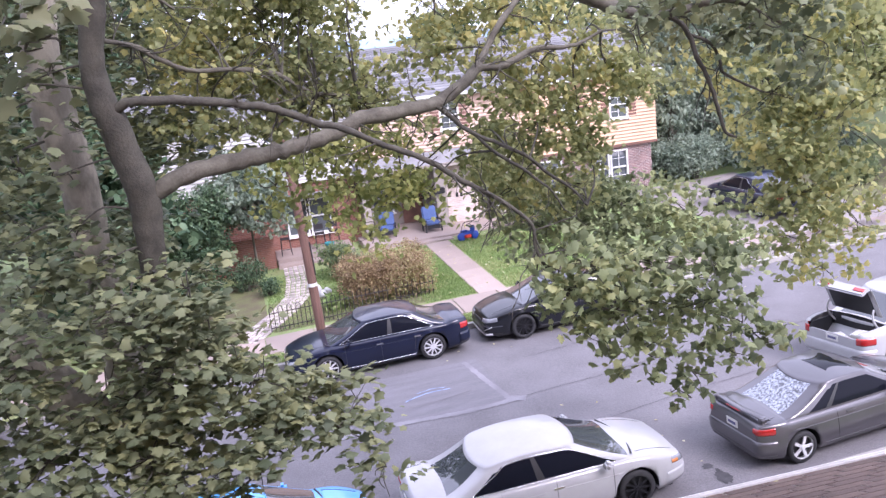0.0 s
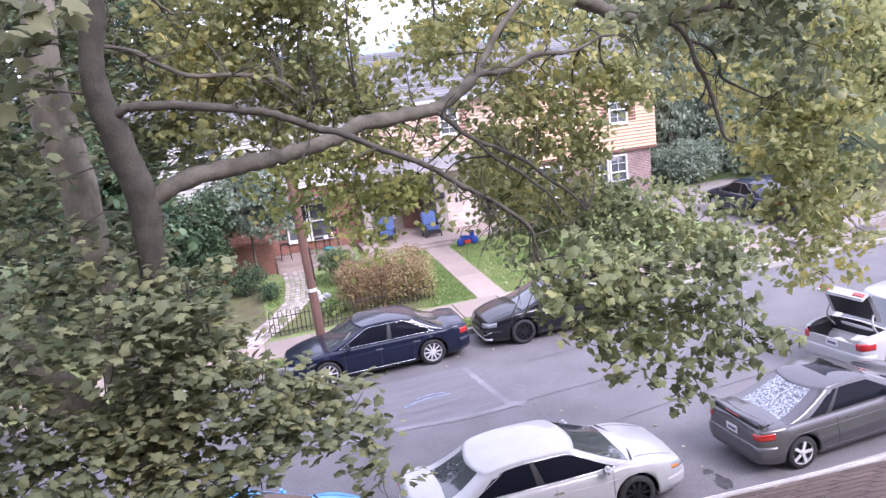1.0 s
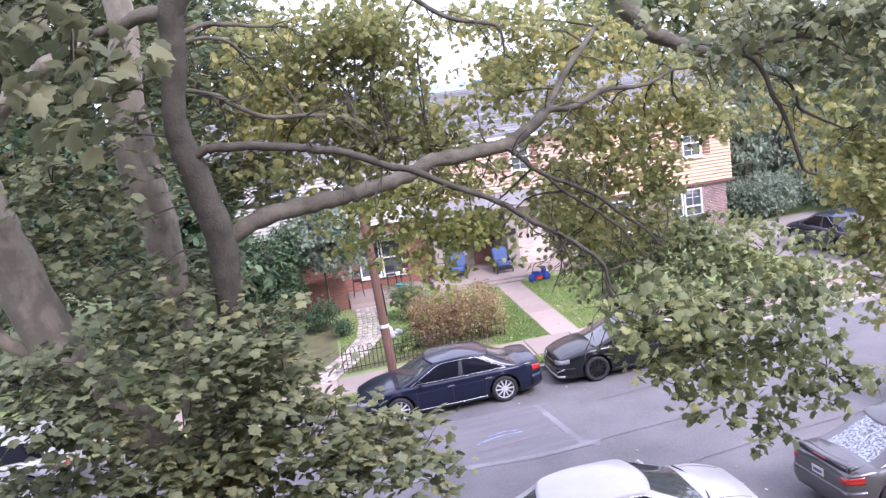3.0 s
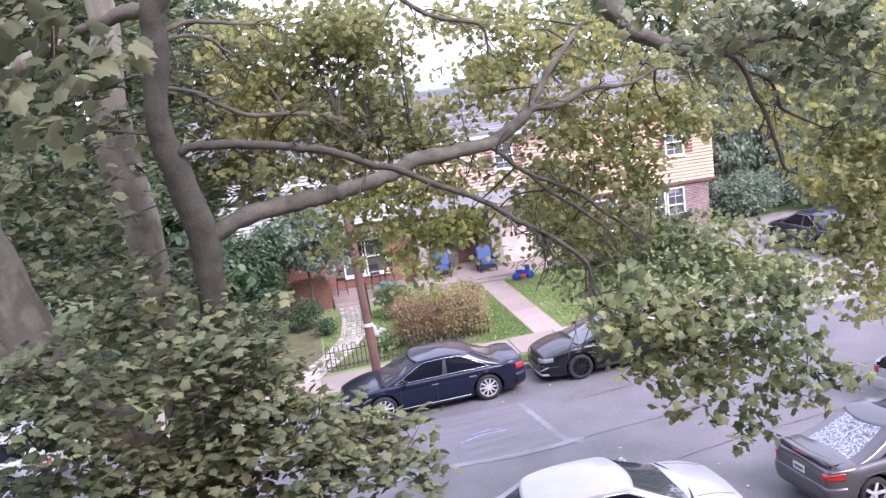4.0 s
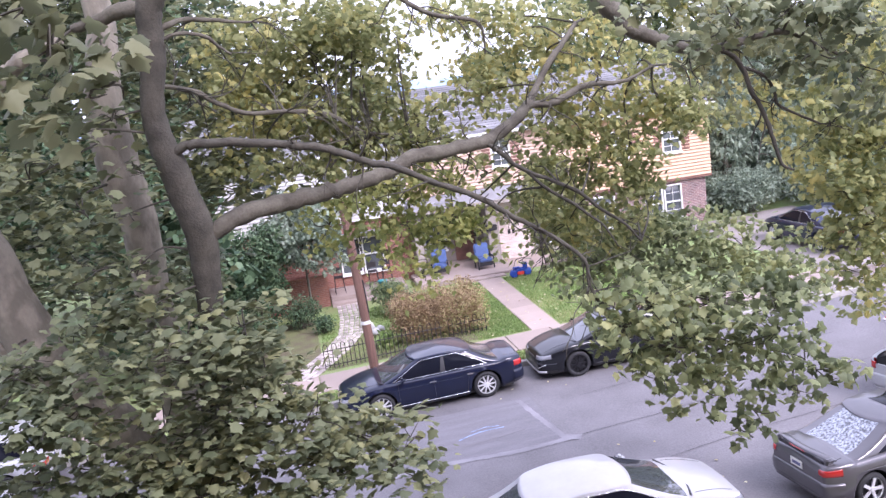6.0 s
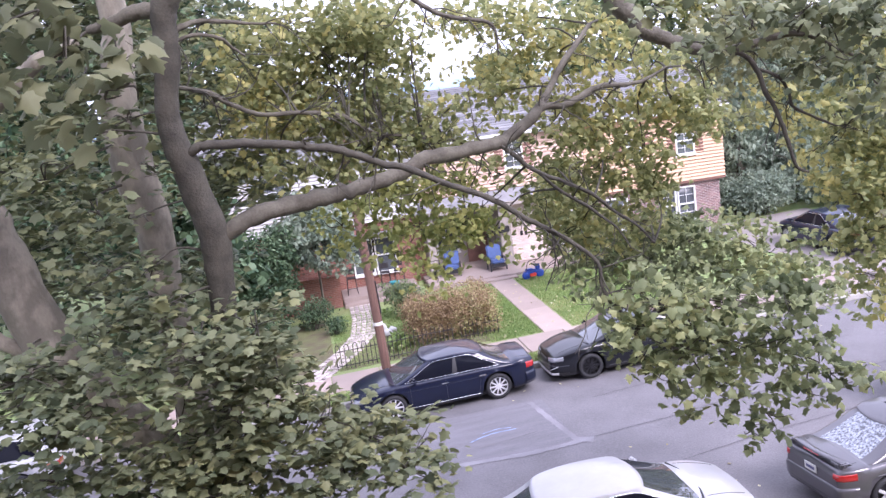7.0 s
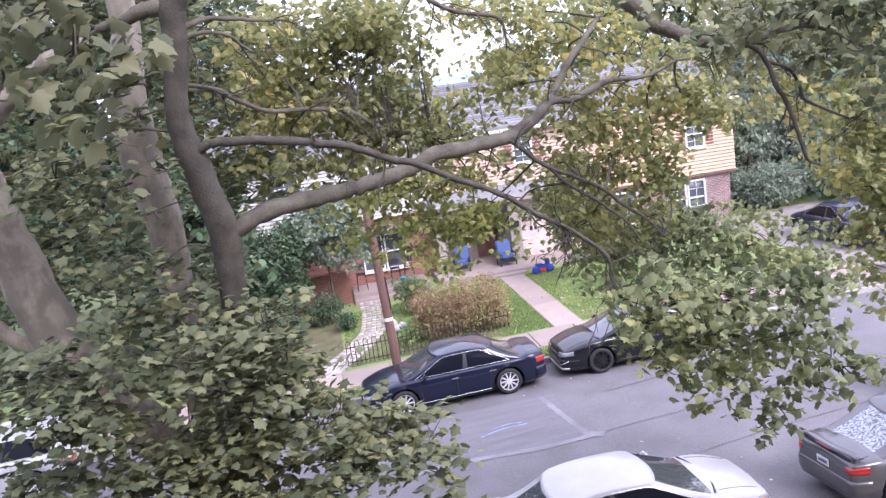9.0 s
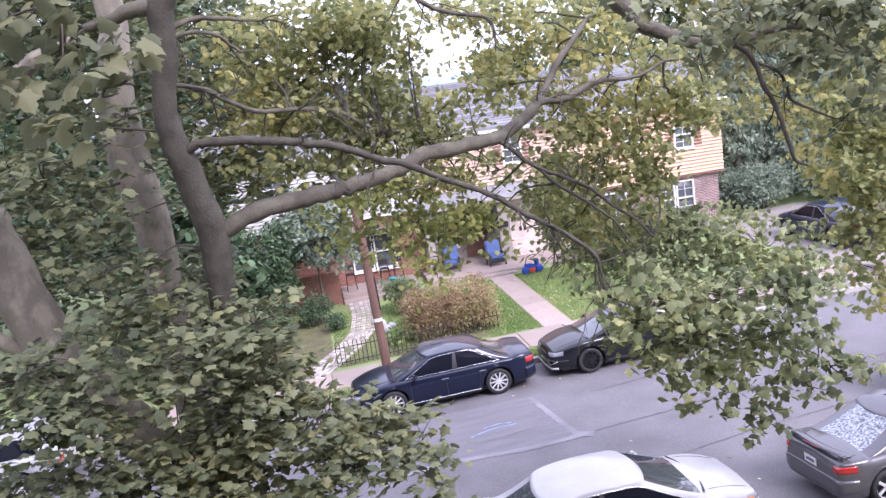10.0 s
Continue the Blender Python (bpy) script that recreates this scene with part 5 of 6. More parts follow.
CROSSING_LIMB = [
    (-1.11, 8.72, 7.97, 0.027),
    (-0.93, 8.66, 8.09, 0.049),
    (-0.82, 8.66, 8.10, 0.049),
    (-0.55, 8.66, 8.08, 0.047),
    (-0.23, 8.67, 8.03, 0.044),
    (0.09, 8.67, 7.97, 0.042),
    (0.36, 8.67, 7.90, 0.042),
    (0.57, 8.67, 7.82, 0.040),
    (0.81, 8.68, 7.70, 0.037),
    (1.11, 8.68, 7.59, 0.034),
    (1.44, 8.68, 7.40, 0.032),
    (1.72, 8.68, 7.27, 0.032),
    (2.01, 8.68, 7.10, 0.029),
    (2.23, 8.69, 6.92, 0.030),
    (2.46, 8.69, 6.77, 0.027),
    (2.73, 8.69, 6.57, 0.024),
    (2.99, 8.69, 6.31, 0.021),
    (3.02, 8.70, 6.02, 0.021),
    (3.14, 8.70, 5.78, 0.019),
    (3.37, 8.70, 5.52, 0.016),
]
FORK_LIMB = [
    (2.28, 9.56, 7.64, 0.026),
    (2.42, 9.60, 7.53, 0.029),
    (2.57, 9.60, 7.37, 0.026),
    (2.79, 9.60, 7.22, 0.026),
    (3.08, 9.60, 7.07, 0.023),
    (3.35, 9.60, 6.90, 0.023),
    (3.57, 9.60, 6.68, 0.020),
    (3.84, 9.60, 6.47, 0.017),
    (4.03, 9.60, 6.23, 0.014),
]
FORK_TWIG = [
    (2.70, 9.60, 7.28, 0.020),
    (2.90, 9.58, 7.05, 0.020),
    (3.22, 9.56, 6.81, 0.020),
    (3.40, 9.54, 6.64, 0.017),
    (3.56, 9.52, 6.49, 0.013),
    (3.70, 9.50, 6.23, 0.010),
]
HANGING_LIMB = [
    (4.48, 8.30, 8.33, 0.023),
    (4.61, 8.30, 8.29, 0.026),
    (4.75, 8.30, 8.13, 0.026),
    (4.83, 8.30, 7.89, 0.026),
    (4.95, 8.30, 7.65, 0.024),
    (5.02, 8.30, 7.45, 0.024),
    (5.08, 8.30, 7.23, 0.021),
    (5.14, 8.30, 7.06, 0.018),
    (5.27, 8.30, 6.99, 0.012),
]
RIGHT_LIMB = [
    (4.75, 8.30, 8.13, 0.017),
    (5.01, 8.32, 8.01, 0.018),
    (5.12, 8.34, 7.83, 0.018),
    (5.16, 8.36, 7.70, 0.015),
    (5.38, 8.38, 7.57, 0.015),
    (5.66, 8.40, 7.43, 0.012),
]
SIDE_LIMB = [
    (-0.94, 8.54, 9.39, 0.068),
    (-1.11, 8.56, 9.40, 0.083),
    (-1.30, 8.64, 9.39, 0.073),
    (-1.53, 8.72, 9.33, 0.058),
    (-1.73, 8.80, 9.31, 0.040),
]
SMALL_LIMB = [
    (-1.02, 8.56, 9.14, 0.024),
    (-0.86, 8.60, 9.22, 0.032),
    (-0.72, 8.70, 9.27, 0.024),
    (-0.47, 8.80, 9.25, 0.022),
    (-0.21, 8.90, 9.21, 0.014),
    (0.01, 9.00, 9.20, 0.008),
]
SMALL_TWIG = [
    (-1.03, 8.58, 9.06, 0.016),
    (-0.79, 8.70, 9.15, 0.019),
    (-0.55, 8.80, 9.10, 0.019),
    (-0.44, 8.90, 9.00, 0.014),
    (-0.34, 9.00, 8.92, 0.011),
]
MIDDLE_LIMB = [
    (-1.20, 9.30, 8.75, 0.023),
    (-0.91, 9.50, 8.66, 0.027),
    (-0.78, 9.62, 8.61, 0.030),
    (-0.54, 9.74, 8.44, 0.028),
    (-0.27, 9.87, 8.32, 0.025),
    (0.10, 9.99, 8.30, 0.025),
    (0.48, 10.11, 8.23, 0.026),
    (0.67, 10.23, 8.16, 0.023),
    (0.86, 10.36, 8.01, 0.020),
    (1.09, 10.48, 7.90, 0.017),
    (1.56, 10.60, 7.82, 0.014),
]
TWIG_LIMB = [
    (1.43, 9.80, 9.46, 0.031),
    (1.72, 9.80, 9.23, 0.028),
    (2.00, 9.80, 9.11, 0.025),
    (2.32, 9.80, 9.04, 0.022),
    (2.44, 9.80, 8.92, 0.016),
    (2.44, 9.80, 8.64, 0.010),
]

tree = empty("plane_tree", Matrix(), "tall plane tree with mottled bark and yellowing leaves", "tree")
for nm, pts, mat in (("trunk", MAIN_STEM, BARK_PALE), ("stem", LEANING_STEM, BARK_PALE), ("stem", DARK_STEM, BARK_BACKLIT), ("limb", TOP_LIMB, BARK), ("limb", LONG_LIMB, BARK), ("limb", LIMB_TIP, BARK),
                     ("limb", CROSSING_LIMB, BARK_BACKLIT), ("limb", FORK_LIMB, BARK_BACKLIT), ("limb", FORK_TWIG, BARK_BACKLIT), ("limb", HANGING_LIMB, BARK_BACKLIT), ("limb", RIGHT_LIMB, BARK_BACKLIT), ("limb", SIDE_LIMB, BARK),
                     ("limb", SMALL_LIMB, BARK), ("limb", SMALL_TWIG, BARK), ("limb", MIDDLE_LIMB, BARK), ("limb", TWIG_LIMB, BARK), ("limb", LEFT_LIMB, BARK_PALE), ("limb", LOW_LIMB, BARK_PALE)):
    tube(nm, [p[:3] for p in pts], [p[3] for p in pts], mat, tree, 16 if pts[0][3] > 0.08 else 9, 0.018 if pts[0][3] > 0.2 else 0.06, seed=len(pts))

LIMB_POINTS = np.array([p[:3] for line in (DARK_STEM, TOP_LIMB, LONG_LIMB, LIMB_TIP, CROSSING_LIMB, FORK_LIMB, FORK_TWIG, HANGING_LIMB, RIGHT_LIMB, SIDE_LIMB, MIDDLE_LIMB, LEANING_STEM, MAIN_STEM[3:]) for p in line])


def twig_sprays(line, per_metre, reach, seed):
    """Crooked bare twigs that leave a limb on all sides and fork once or twice."""
    rg = np.random.RandomState(seed)
    p = np.array([q[:3] for q in line])
    out = []
    for a, b, q in zip(p, p[1:], line):
        span = np.linalg.norm(b - a)
        for _ in range(rg.poisson(per_metre * span)):
            root = a + (b - a) * rg.uniform(0, 1)
            way = (b - a) / span * 0.8 + rg.normal(0, 0.75, 3) * np.array([1, 0.6, 1])
            way /= np.linalg.norm(way)
            r, size = min(0.011, q[3] * 0.5), reach * rg.uniform(0.45, 1.1)
            pts = [root]
            for k in range(4):
                way = way + rg.normal(0, 0.28, 3) + np.array([0, 0, -0.06])
                way /= np.linalg.norm(way)
                pts.append(pts[-1] + way * size / 4)
            out.append(tube_arrays(pts, [r, r * 0.8, r * 0.62, r * 0.45, r * 0.25], 5))
            for k in (1, 2, 3):
                side = way + rg.normal(0, 0.8, 3)
                side /= np.linalg.norm(side)
                tip = pts[k] + side * size * rg.uniform(0.2, 0.45)
                out.append(tube_arrays([pts[k], (pts[k] + tip) / 2 + rg.normal(0, 0.03, 3), tip], [r * 0.5, r * 0.4, r * 0.2], 4))
    v, q = join_arrays(out)
    return tagged(raw("twig", v, q, BARK_BACKLIT, tree), kind="stuff")


for i, (line, dense, reach) in enumerate(((LONG_LIMB[5:], 5, 0.8), (LIMB_TIP, 7, 0.7), (CROSSING_LIMB[4:], 4, 0.7), (CROSSING_LIMB[14:], 9, 0.8), (FORK_LIMB, 6, 0.7), (FORK_TWIG, 6, 0.6), (HANGING_LIMB, 4, 0.5), (RIGHT_LIMB, 5, 0.6),
                                          (TOP_LIMB[4:], 5, 0.8), (MIDDLE_LIMB, 6, 0.8), (TWIG_LIMB, 6, 0.7), (SMALL_LIMB, 5, 0.6), (SMALL_TWIG, 5, 0.5))):
    twig_sprays(line, dense, reach, 300 + i)


def crown(blobs, mat, size, seed, thick=1.0, droop=0.85, flat=0.45, spread=0.45):
    """Leaves of one part of the crown, with the fine twigs that carry them."""
    rg = np.random.RandomState(seed)
    pts = np.concatenate([spray_points((*b[:6], b[6] * thick), rg, 11 if flat < 0.4 else 9, 0.34 if flat < 0.4 else 0.3, flat) for b in blobs])
    v, f = leaves_arrays(pts, size, rg, plane_leaf(), droop, spread)
    tagged(raw("crown", v, f, mat, tree, "", True), kind="stuff")
    tw = []
    for b in blobs:
        c = np.array(b[:3])
        near = LIMB_POINTS[np.argmin(np.linalg.norm(LIMB_POINTS - c, axis=1))]
        gap = np.linalg.norm(near - c)
        if 0.3 < gap < 1.35:
            bend = (near + c) / 2 + rg.normal(0, 0.08, 3) + np.array([0, 0, 0.12 * gap])
            tw.append(tube_arrays([near, bend, c], [0.016, 0.011, 0.006], 6))
        for _ in range(max(int(b[6] / 16), 4)):
            tip = c + rg.uniform(-0.7, 0.7, 3) * np.array(b[3:6])
            tw.append(tube_arrays([c, (c + tip) / 2 + rg.normal(0, 0.06, 3), tip], [0.008, 0.006, 0.003], 5))
    v, q = join_arrays(tw)
    tagged(raw("twig", v, q, BARK_BACKLIT, tree), kind="stuff")


# LEAF_SHADE crowns carry painted-in shade, at left, low down and top front
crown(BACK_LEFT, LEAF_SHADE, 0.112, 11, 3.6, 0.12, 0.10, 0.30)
crown(UPPER_MIDDLE[:12], LEAF_YELLOW, 0.080, 12, 3.4, 0.4, 0.25, 0.55)
crown(UPPER_MIDDLE[12:], LEAF_YELLOW, 0.080, 24, 3.4, 0.4, 0.25, 0.55)
crown(TOP_CENTRE, LEAF_YELLOW, 0.082, 13, 3.5, 0.5, 0.3, 0.55)
crown(HANGING, LEAF_GOLD, 0.076, 14, 3.3, 0.6, 0.35, 0.55)
crown(BY_FORK, LEAF_YELLOW, 0.080, 15, 4.4, 0.45, 0.25, 0.55)
crown(SPRAY, LEAF_GREEN, 0.106, 16, 1.75, 0.4, 0.16, 0.55)
crown(UPPER_RIGHT[3:], LEAF_YELLOW, 0.105, 17, 3.2, 0.45, 0.2, 0.55)
crown(UPPER_RIGHT[:3], LEAF, 0.105, 25, 3.2, 0.45, 0.2, 0.55)
crown(SPRAY_FAR, LEAF_GREEN, 0.092, 23, 3.5, 0.4, 0.18, 0.55)
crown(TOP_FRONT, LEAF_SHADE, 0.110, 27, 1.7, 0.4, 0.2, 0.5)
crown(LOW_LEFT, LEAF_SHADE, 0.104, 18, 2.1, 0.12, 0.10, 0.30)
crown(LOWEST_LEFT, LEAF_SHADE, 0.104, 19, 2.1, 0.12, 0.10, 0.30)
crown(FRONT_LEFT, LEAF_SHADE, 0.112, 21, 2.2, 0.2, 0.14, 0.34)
crown(NEAR_LEFT, LEAF, 0.11, 20, 2.0, 0.4, 0.3)
# unseen leaf masses added overhead to keep light off the left crown
SHADE_CANOPY = [(-2.6, 9.6, 13.2, 2.4, 2.2, 1.2, 700), (-5.2, 8.6, 12.2, 2.0, 2.0, 1.2, 600), (-4.6, 11.8, 12.6, 2.0, 1.8, 1.2, 600), (-0.6, 8.4, 13.4, 1.8, 1.6, 0.9, 400), (-3.2, 6.6, 12.6, 1.8, 1.5, 0.9, 450),
          (-1.6, 5.4, 11.2, 1.6, 1.3, 0.8, 500), (-3.2, 4.8, 11.2, 1.5, 1.2, 0.8, 180), (0.2, 4.8, 10.8, 1.0, 1.0, 0.7, 250)]
crown(SHADE_CANOPY, LEAF, 0.2, 22, 1.4, 0.3, 0.3)


# ---- trees and shrubs across the street ----
def far_tree(name, x, y, height, spread, mat, label, seed, count=5000, leaf=0.3, low=0.25, trunk_r=None, conifer=False, category="tree"):
    """A tapered trunk with limbs and an uneven crown of many clumps of leaves."""
    rg = np.random.RandomState(seed)
    z = land(x, y)
    base = empty(name, Matrix.Translation((x, y, z - 0.02)), label, category)
    r = trunk_r or height * 0.022
    tube("trunk", [(0, 0, -0.1), (rg.normal(0, .1), rg.normal(0, .1), height * 0.4), (rg.normal(0, .2), rg.normal(0, .2), height * 0.9)], [r, r * 0.75, r * 0.15], BARK, base, 8, 0.06, seed=seed)
    blobs, limbs = [], []
    n = int(14 + height)
    for i in range(n):
        t = low + (1 - low) * (i + 0.5) / n
        a = i * 2.4 + rg.uniform(-0.5, 0.5)
        if conifer:
            reach = spread * (1.05 - t) * rg.uniform(0.75, 1.1)
            c = np.array([math.cos(a) * reach * 0.55, math.sin(a) * reach * 0.55, height * t])
            blobs.append((*c, reach * 0.62 + 0.15, reach * 0.62 + 0.15, height * 0.085 + 0.15, count / n))
        else:
            reach = spread * math.sin(math.pi * min(0.15 + 0.8 * (t - low) / (1 - low), 1)) ** 0.7 * rg.uniform(0.55, 1.0)
            c = np.array([math.cos(a) * reach * 0.75, math.sin(a) * reach * 0.75, height * (0.1 + 0.86 * t)])
            k = spread * rg.uniform(0.28, 0.48)
            blobs.append((*c, k, k, k * 0.65, count / n))
        limbs.append(tube_arrays([(0, 0, c[2] * 0.75), tuple(c * [0.5, 0.5, 0.9]), tuple(c)], [r * 0.35, r * 0.2, r * 0.06], 5))
    v, q = join_arrays(limbs)
    tagged(raw("branchwork", v, q, BARK, base, "", True), kind="stuff")
    pts = np.concatenate([spray_points(b, rg, 12, leaf * 1.6) for b in blobs])
    v, f = leaves_arrays(pts, leaf, rg, oval_leaf() if conifer else plane_leaf_small(), 0.8 if conifer else 0.5, 0.5)
    tagged(raw("crown", v, f, mat, base), kind="stuff")
    return base


def plane_leaf_small():
    v = [(0, 0, 0), (0.34, 0.22, -0.05), (0.40, 0.62, -0.10), (0, 1, -0.12), (-0.40, 0.62, -0.10), (-0.34, 0.22, -0.05)]
    return np.array(v, dtype=float), np.array([(0, 1, 2), (0, 2, 3), (0, 3, 4), (0, 4, 5)])


def shrub(name, x, y, rx, ry, height, mat, label, seed, count=1500, leaf=0.12, z=None, boxy=False):
    rg = np.random.RandomState(seed)
    base = empty(name, Matrix.Translation((x, y, land(x, y) - 0.02 if z is None else z)), label, "shrub")
    stems, blobs = [], []
    for i in range(14):
        a, d = rg.uniform(0, 2 * np.pi), rg.uniform(0.2, 0.8)
        tip = (math.cos(a) * rx * d, math.sin(a) * ry * d, height * rg.uniform(0.5, 0.85))
        stems.append(tube_arrays([(tip[0] * 0.2, tip[1] * 0.2, 0), (tip[0] * 0.6, tip[1] * 0.6, tip[2] * 0.6), tip], [0.025, 0.015, 0.006], 5))
        blobs.append((tip[0] * 0.95, tip[1] * 0.95, tip[2] * 0.8, rx * 0.40, ry * 0.40, height * 0.34, count / 18))
    if boxy:
        blobs = [(rx * 0.62 * a, ry * 0.62 * b, height * c, rx * 0.42, ry * 0.42, height * 0.3, count / 18) for a in (-1, 0, 1) for b in (-1, 0, 1) for c in (0.34, 0.70 + 0.06 * a * b)]
    blobs.append((0, 0, height * 0.45, rx * 0.9, ry * 0.9, height * 0.42, count / 4))
    v, q = join_arrays(stems)
    tagged(raw("stems", v, q, BARK, base, "", True), kind="stuff")
    pts = np.concatenate([spray_points(b, rg, 8, leaf * 1.5) for b in blobs])
    pts[:, 2] = np.maximum(pts[:, 2], 0.04)
    v, f = leaves_arrays(pts, leaf, rg, oval_leaf(), 0.2, 0.6)
    tagged(raw("leaves", v, f, mat, base), kind="stuff")
    return base


shrub("russet_hedge", 4.25, 28.0, 1.6, 1.2, 1.6, LEAF_BROWN, "large rounded russet and green shrub on the lawn", 31, 24000, 0.088, None, True)
shrub("evergreen_shrub", -2.1, 32.3, 1.7, 1.5, 4.6, LEAF_DARK, "tall dark evergreen shrub beside the brick house", 32, 11000, 0.19)
shrub("evergreen_shrub", -3.9, 31.2, 1.8, 1.5, 4.8, LEAF_DARK, "tall dark evergreen shrub beside the brick house", 30, 10000, 0.19)
shrub("evergreen_shrub", -0.35, 31.9, 0.85, 0.8, 1.35, LEAF_DARK, "clipped dark green shrub by the brick path", 33, 3000, 0.10)
shrub("evergreen_shrub", 0.45, 30.7, 0.45, 0.45, 0.75, LEAF_DARK, "small dark green shrub by the brick path", 34, 1400, 0.09)
shrub("evergreen_shrub", -2.2, 29.5, 1.2, 1.0, 1.4, LEAF_DARK, "low dark green shrub on the lawn", 36, 3500, 0.12)
shrub("leafy_plant", 2.5, 27.6, 0.55, 0.5, 0.62, BLADES, "bright green leafy plant behind the iron fence", 35, 900, 0.17)
shrub("leafy_plant", 3.2, 31.3, 0.9, 0.8, 1.5, LEAF_FAR, "green leafy bush in front of the porch", 37, 2600, 0.14)
shrub("leafy_plant", 12.0, 33.6, 1.5, 0.9, 1.3, LEAF_FAR, "green foundation bushes by the brick front", 38, 3200, 0.13)
shrub("leafy_plant", 15.6, 34.6, 1.6, 0.9, 1.2, LEAF_FAR, "green foundation bushes under the brick window", 39, 3200, 0.13)
far_tree("garden_tree", 0.2, 33.4, 4.9, 1.9, LEAF_SPRUCE, "small grey-green tree before the white siding", 41, 8000, 0.15, 0.42, 0.06)
far_tree("garden_tree", 9.75, 31.0, 4.7, 1.5, LEAF_YELLOW, "slender young tree with bright green leaves", 42, 2600, 0.17, 0.42, 0.05)
for i, (x, y, hh, sp) in enumerate(((21.2, 39.0, 8.6, 2.7), (22.9, 41, 8.2, 2.7), (25.6, 43, 9.0, 3.0), (24.2, 38.0, 7.0, 2.5), (28.8, 42, 8.0, 2.8))):
    far_tree("spruce_tree", x, y, hh, sp, LEAF_SPRUCE, "blue-green conifer behind the side drive", 50 + i, 9000, 0.30, 0.04, None, True)
for i, (x, y, hh, sp) in enumerate(((31, 35, 12, 4.6), (35, 46, 15, 5.2), (27, 50, 16, 5.4), (21, 54, 15, 5.0), (41, 38, 14, 5.2), (29.5, 28.5, 9, 3.4), (37, 30, 12, 4.4))):
    far_tree("broadleaf_tree", x, y, hh, sp, LEAF_FAR if i == 3 else LEAF_YELLOW, "broad leafy tree beyond the side drive", 60 + i, 12000, 0.32, 0.12)
# left background trees: LEAF_DARK puts the deep shade behind the crown into colour
for i, (x, y, hh, sp) in enumerate(((-7.5, 33, 15.5, 4.8), (-12.5, 30, 15.5, 4.8), (-5.0, 46, 17.5, 5.4), (-13, 42, 18, 5.4), (-18, 33, 16, 5), (-4.2, 27.8, 7.0, 2.4))):
    far_tree("broadleaf_tree", x, y, hh, sp, LEAF_DARK, "dense tree beside the houses with shade painted into dark green leaves", 70 + i, 14000, 0.32, 0.12)
for i, (x, y, hh, sp) in enumerate(((1, 58, 9.5, 4.0), (-5, 62, 11, 4.5), (15.5, 60, 9.5, 3.6), (6, 64, 8.8, 3.4))):
    far_tree("broadleaf_tree", x, y, hh, sp, LEAF_FAR, "leafy tree standing behind the houses", 80 + i, 6000, 0.36, 0.12)

# the ridge on the horizon, its distance haze painted as a blue surface
xs = np.linspace(-1800, 2600, 60)
top = [26 + 9 * math.sin(x / 310) + 5 * math.sin(x / 120 + 1) - 0.006 * x for x in xs]
v = [(x, 1500, -20) for x in xs] + [(x, 1500 + 8 * math.sin(x / 90), z) for x, z in zip(xs, top)] + [(x, 1900, z * 0.6) for x, z in zip(xs, top)]
q = [(k * 60 + i, k * 60 + i + 1, (k + 1) * 60 + i + 1, (k + 1) * 60 + i) for k in (0, 1) for i in range(59)]
tagged(raw("hill", v, q, HAZE, None, "", True), "blue hazy wooded ridge on the horizon", "hill", "", "structure")

# ---- side drive ----
sheet("driveway", np.linspace(17.2, 22.6, 8), np.linspace(23.2, 36, 14), lambda x, y: land(x, max(y, 23.5)) + 0.03 if y > 23.45 else GRADE * x + 0.03, DRIVE, "pale concrete side drive between house and trees")
sheet("driveway", np.linspace(12.6, 19.2, 8), np.linspace(23.45, 24.28, 3), lambda x, y: land(x, y) + 0.025, DRIVE, "pale concrete apron where the drive meets the street")
sheet("ground", np.linspace(22.62, 40, 12), np.linspace(26.2, 33, 8), lambda x, y: land(x, y) + 0.02 + 0.04 * math.sin(x * 1.7) * math.sin(y * 1.3), SOIL, "bare earth strip with leaf litter")

# ---- pole, fence and garden things ----
pole = empty("utility_pole", Matrix.Translation((1.6, 23.75, 0.1)), "brown wooden utility pole with a white band", "pole")
tube("shaft", [(0.02, 0, -0.1), (-0.10, 0, 3), (-0.26, 0, 6.3), (-0.32, 0, 7.4)], [0.135, 0.128, 0.118, 0.114], POLE, pole, 16)
tube("band", [(-0.062, 0, 2.02), (-0.064, 0, 2.07), (-0.066, 0, 2.12)], [0.135, 0.135, 0.135], PLATE, pole, 16, label="white painted band")
tube("conduit", [(0.055, -0.06, 2.35), (0.04, -0.06, 2.8), (0.015, -0.06, 3.3)], [0.02, 0.02, 0.02], BLACK, pole, 8, label="black cable conduit")


def iron_fence(x0, x1, y, height):
    base = empty("iron_fence", Matrix(), "low black wrought-iron fence with hooped tops", "fence")
    n = int((x1 - x0) / 0.14)
    first, hoop = None, None
    for i in range(n + 1):
        x = x0 + i * 0.14
        if first is None:
            ob = part("picket", box(-0.011, 0.011, -0.011, 0.011, 0, height), IRON, base)
            first = ob.data
        else:
            ob = new("picket", first)
            ob.parent = base
        ob.location = (x, y, land(x, y) + 0.0)
        if i % 2 == 0 and i < n:
            if hoop is None:
                a = np.linspace(0, math.pi, 7)
                ob = tube("hoop", [(0.07 - 0.07 * math.cos(t), 0, 0.09 * math.sin(t)) for t in a], [0.010] * 7, IRON, base, 5)
                hoop = ob.data
            else:
                ob = new("hoop", hoop)
                ob.parent = base
            ob.location = (x, y, land(x, y) + height)
    for dz in (0.12, height - 0.12):
        za, zb = land(x0, y) + dz, land(x1, y) + dz
        tube("rail", [(x0, y, za), ((x0 + x1) / 2, y, (za + zb) / 2), (x1, y, zb)], [0.014] * 3, IRON, base, 6)
    return base


iron_fence(0.25, 4.1, 26.45, 0.72)
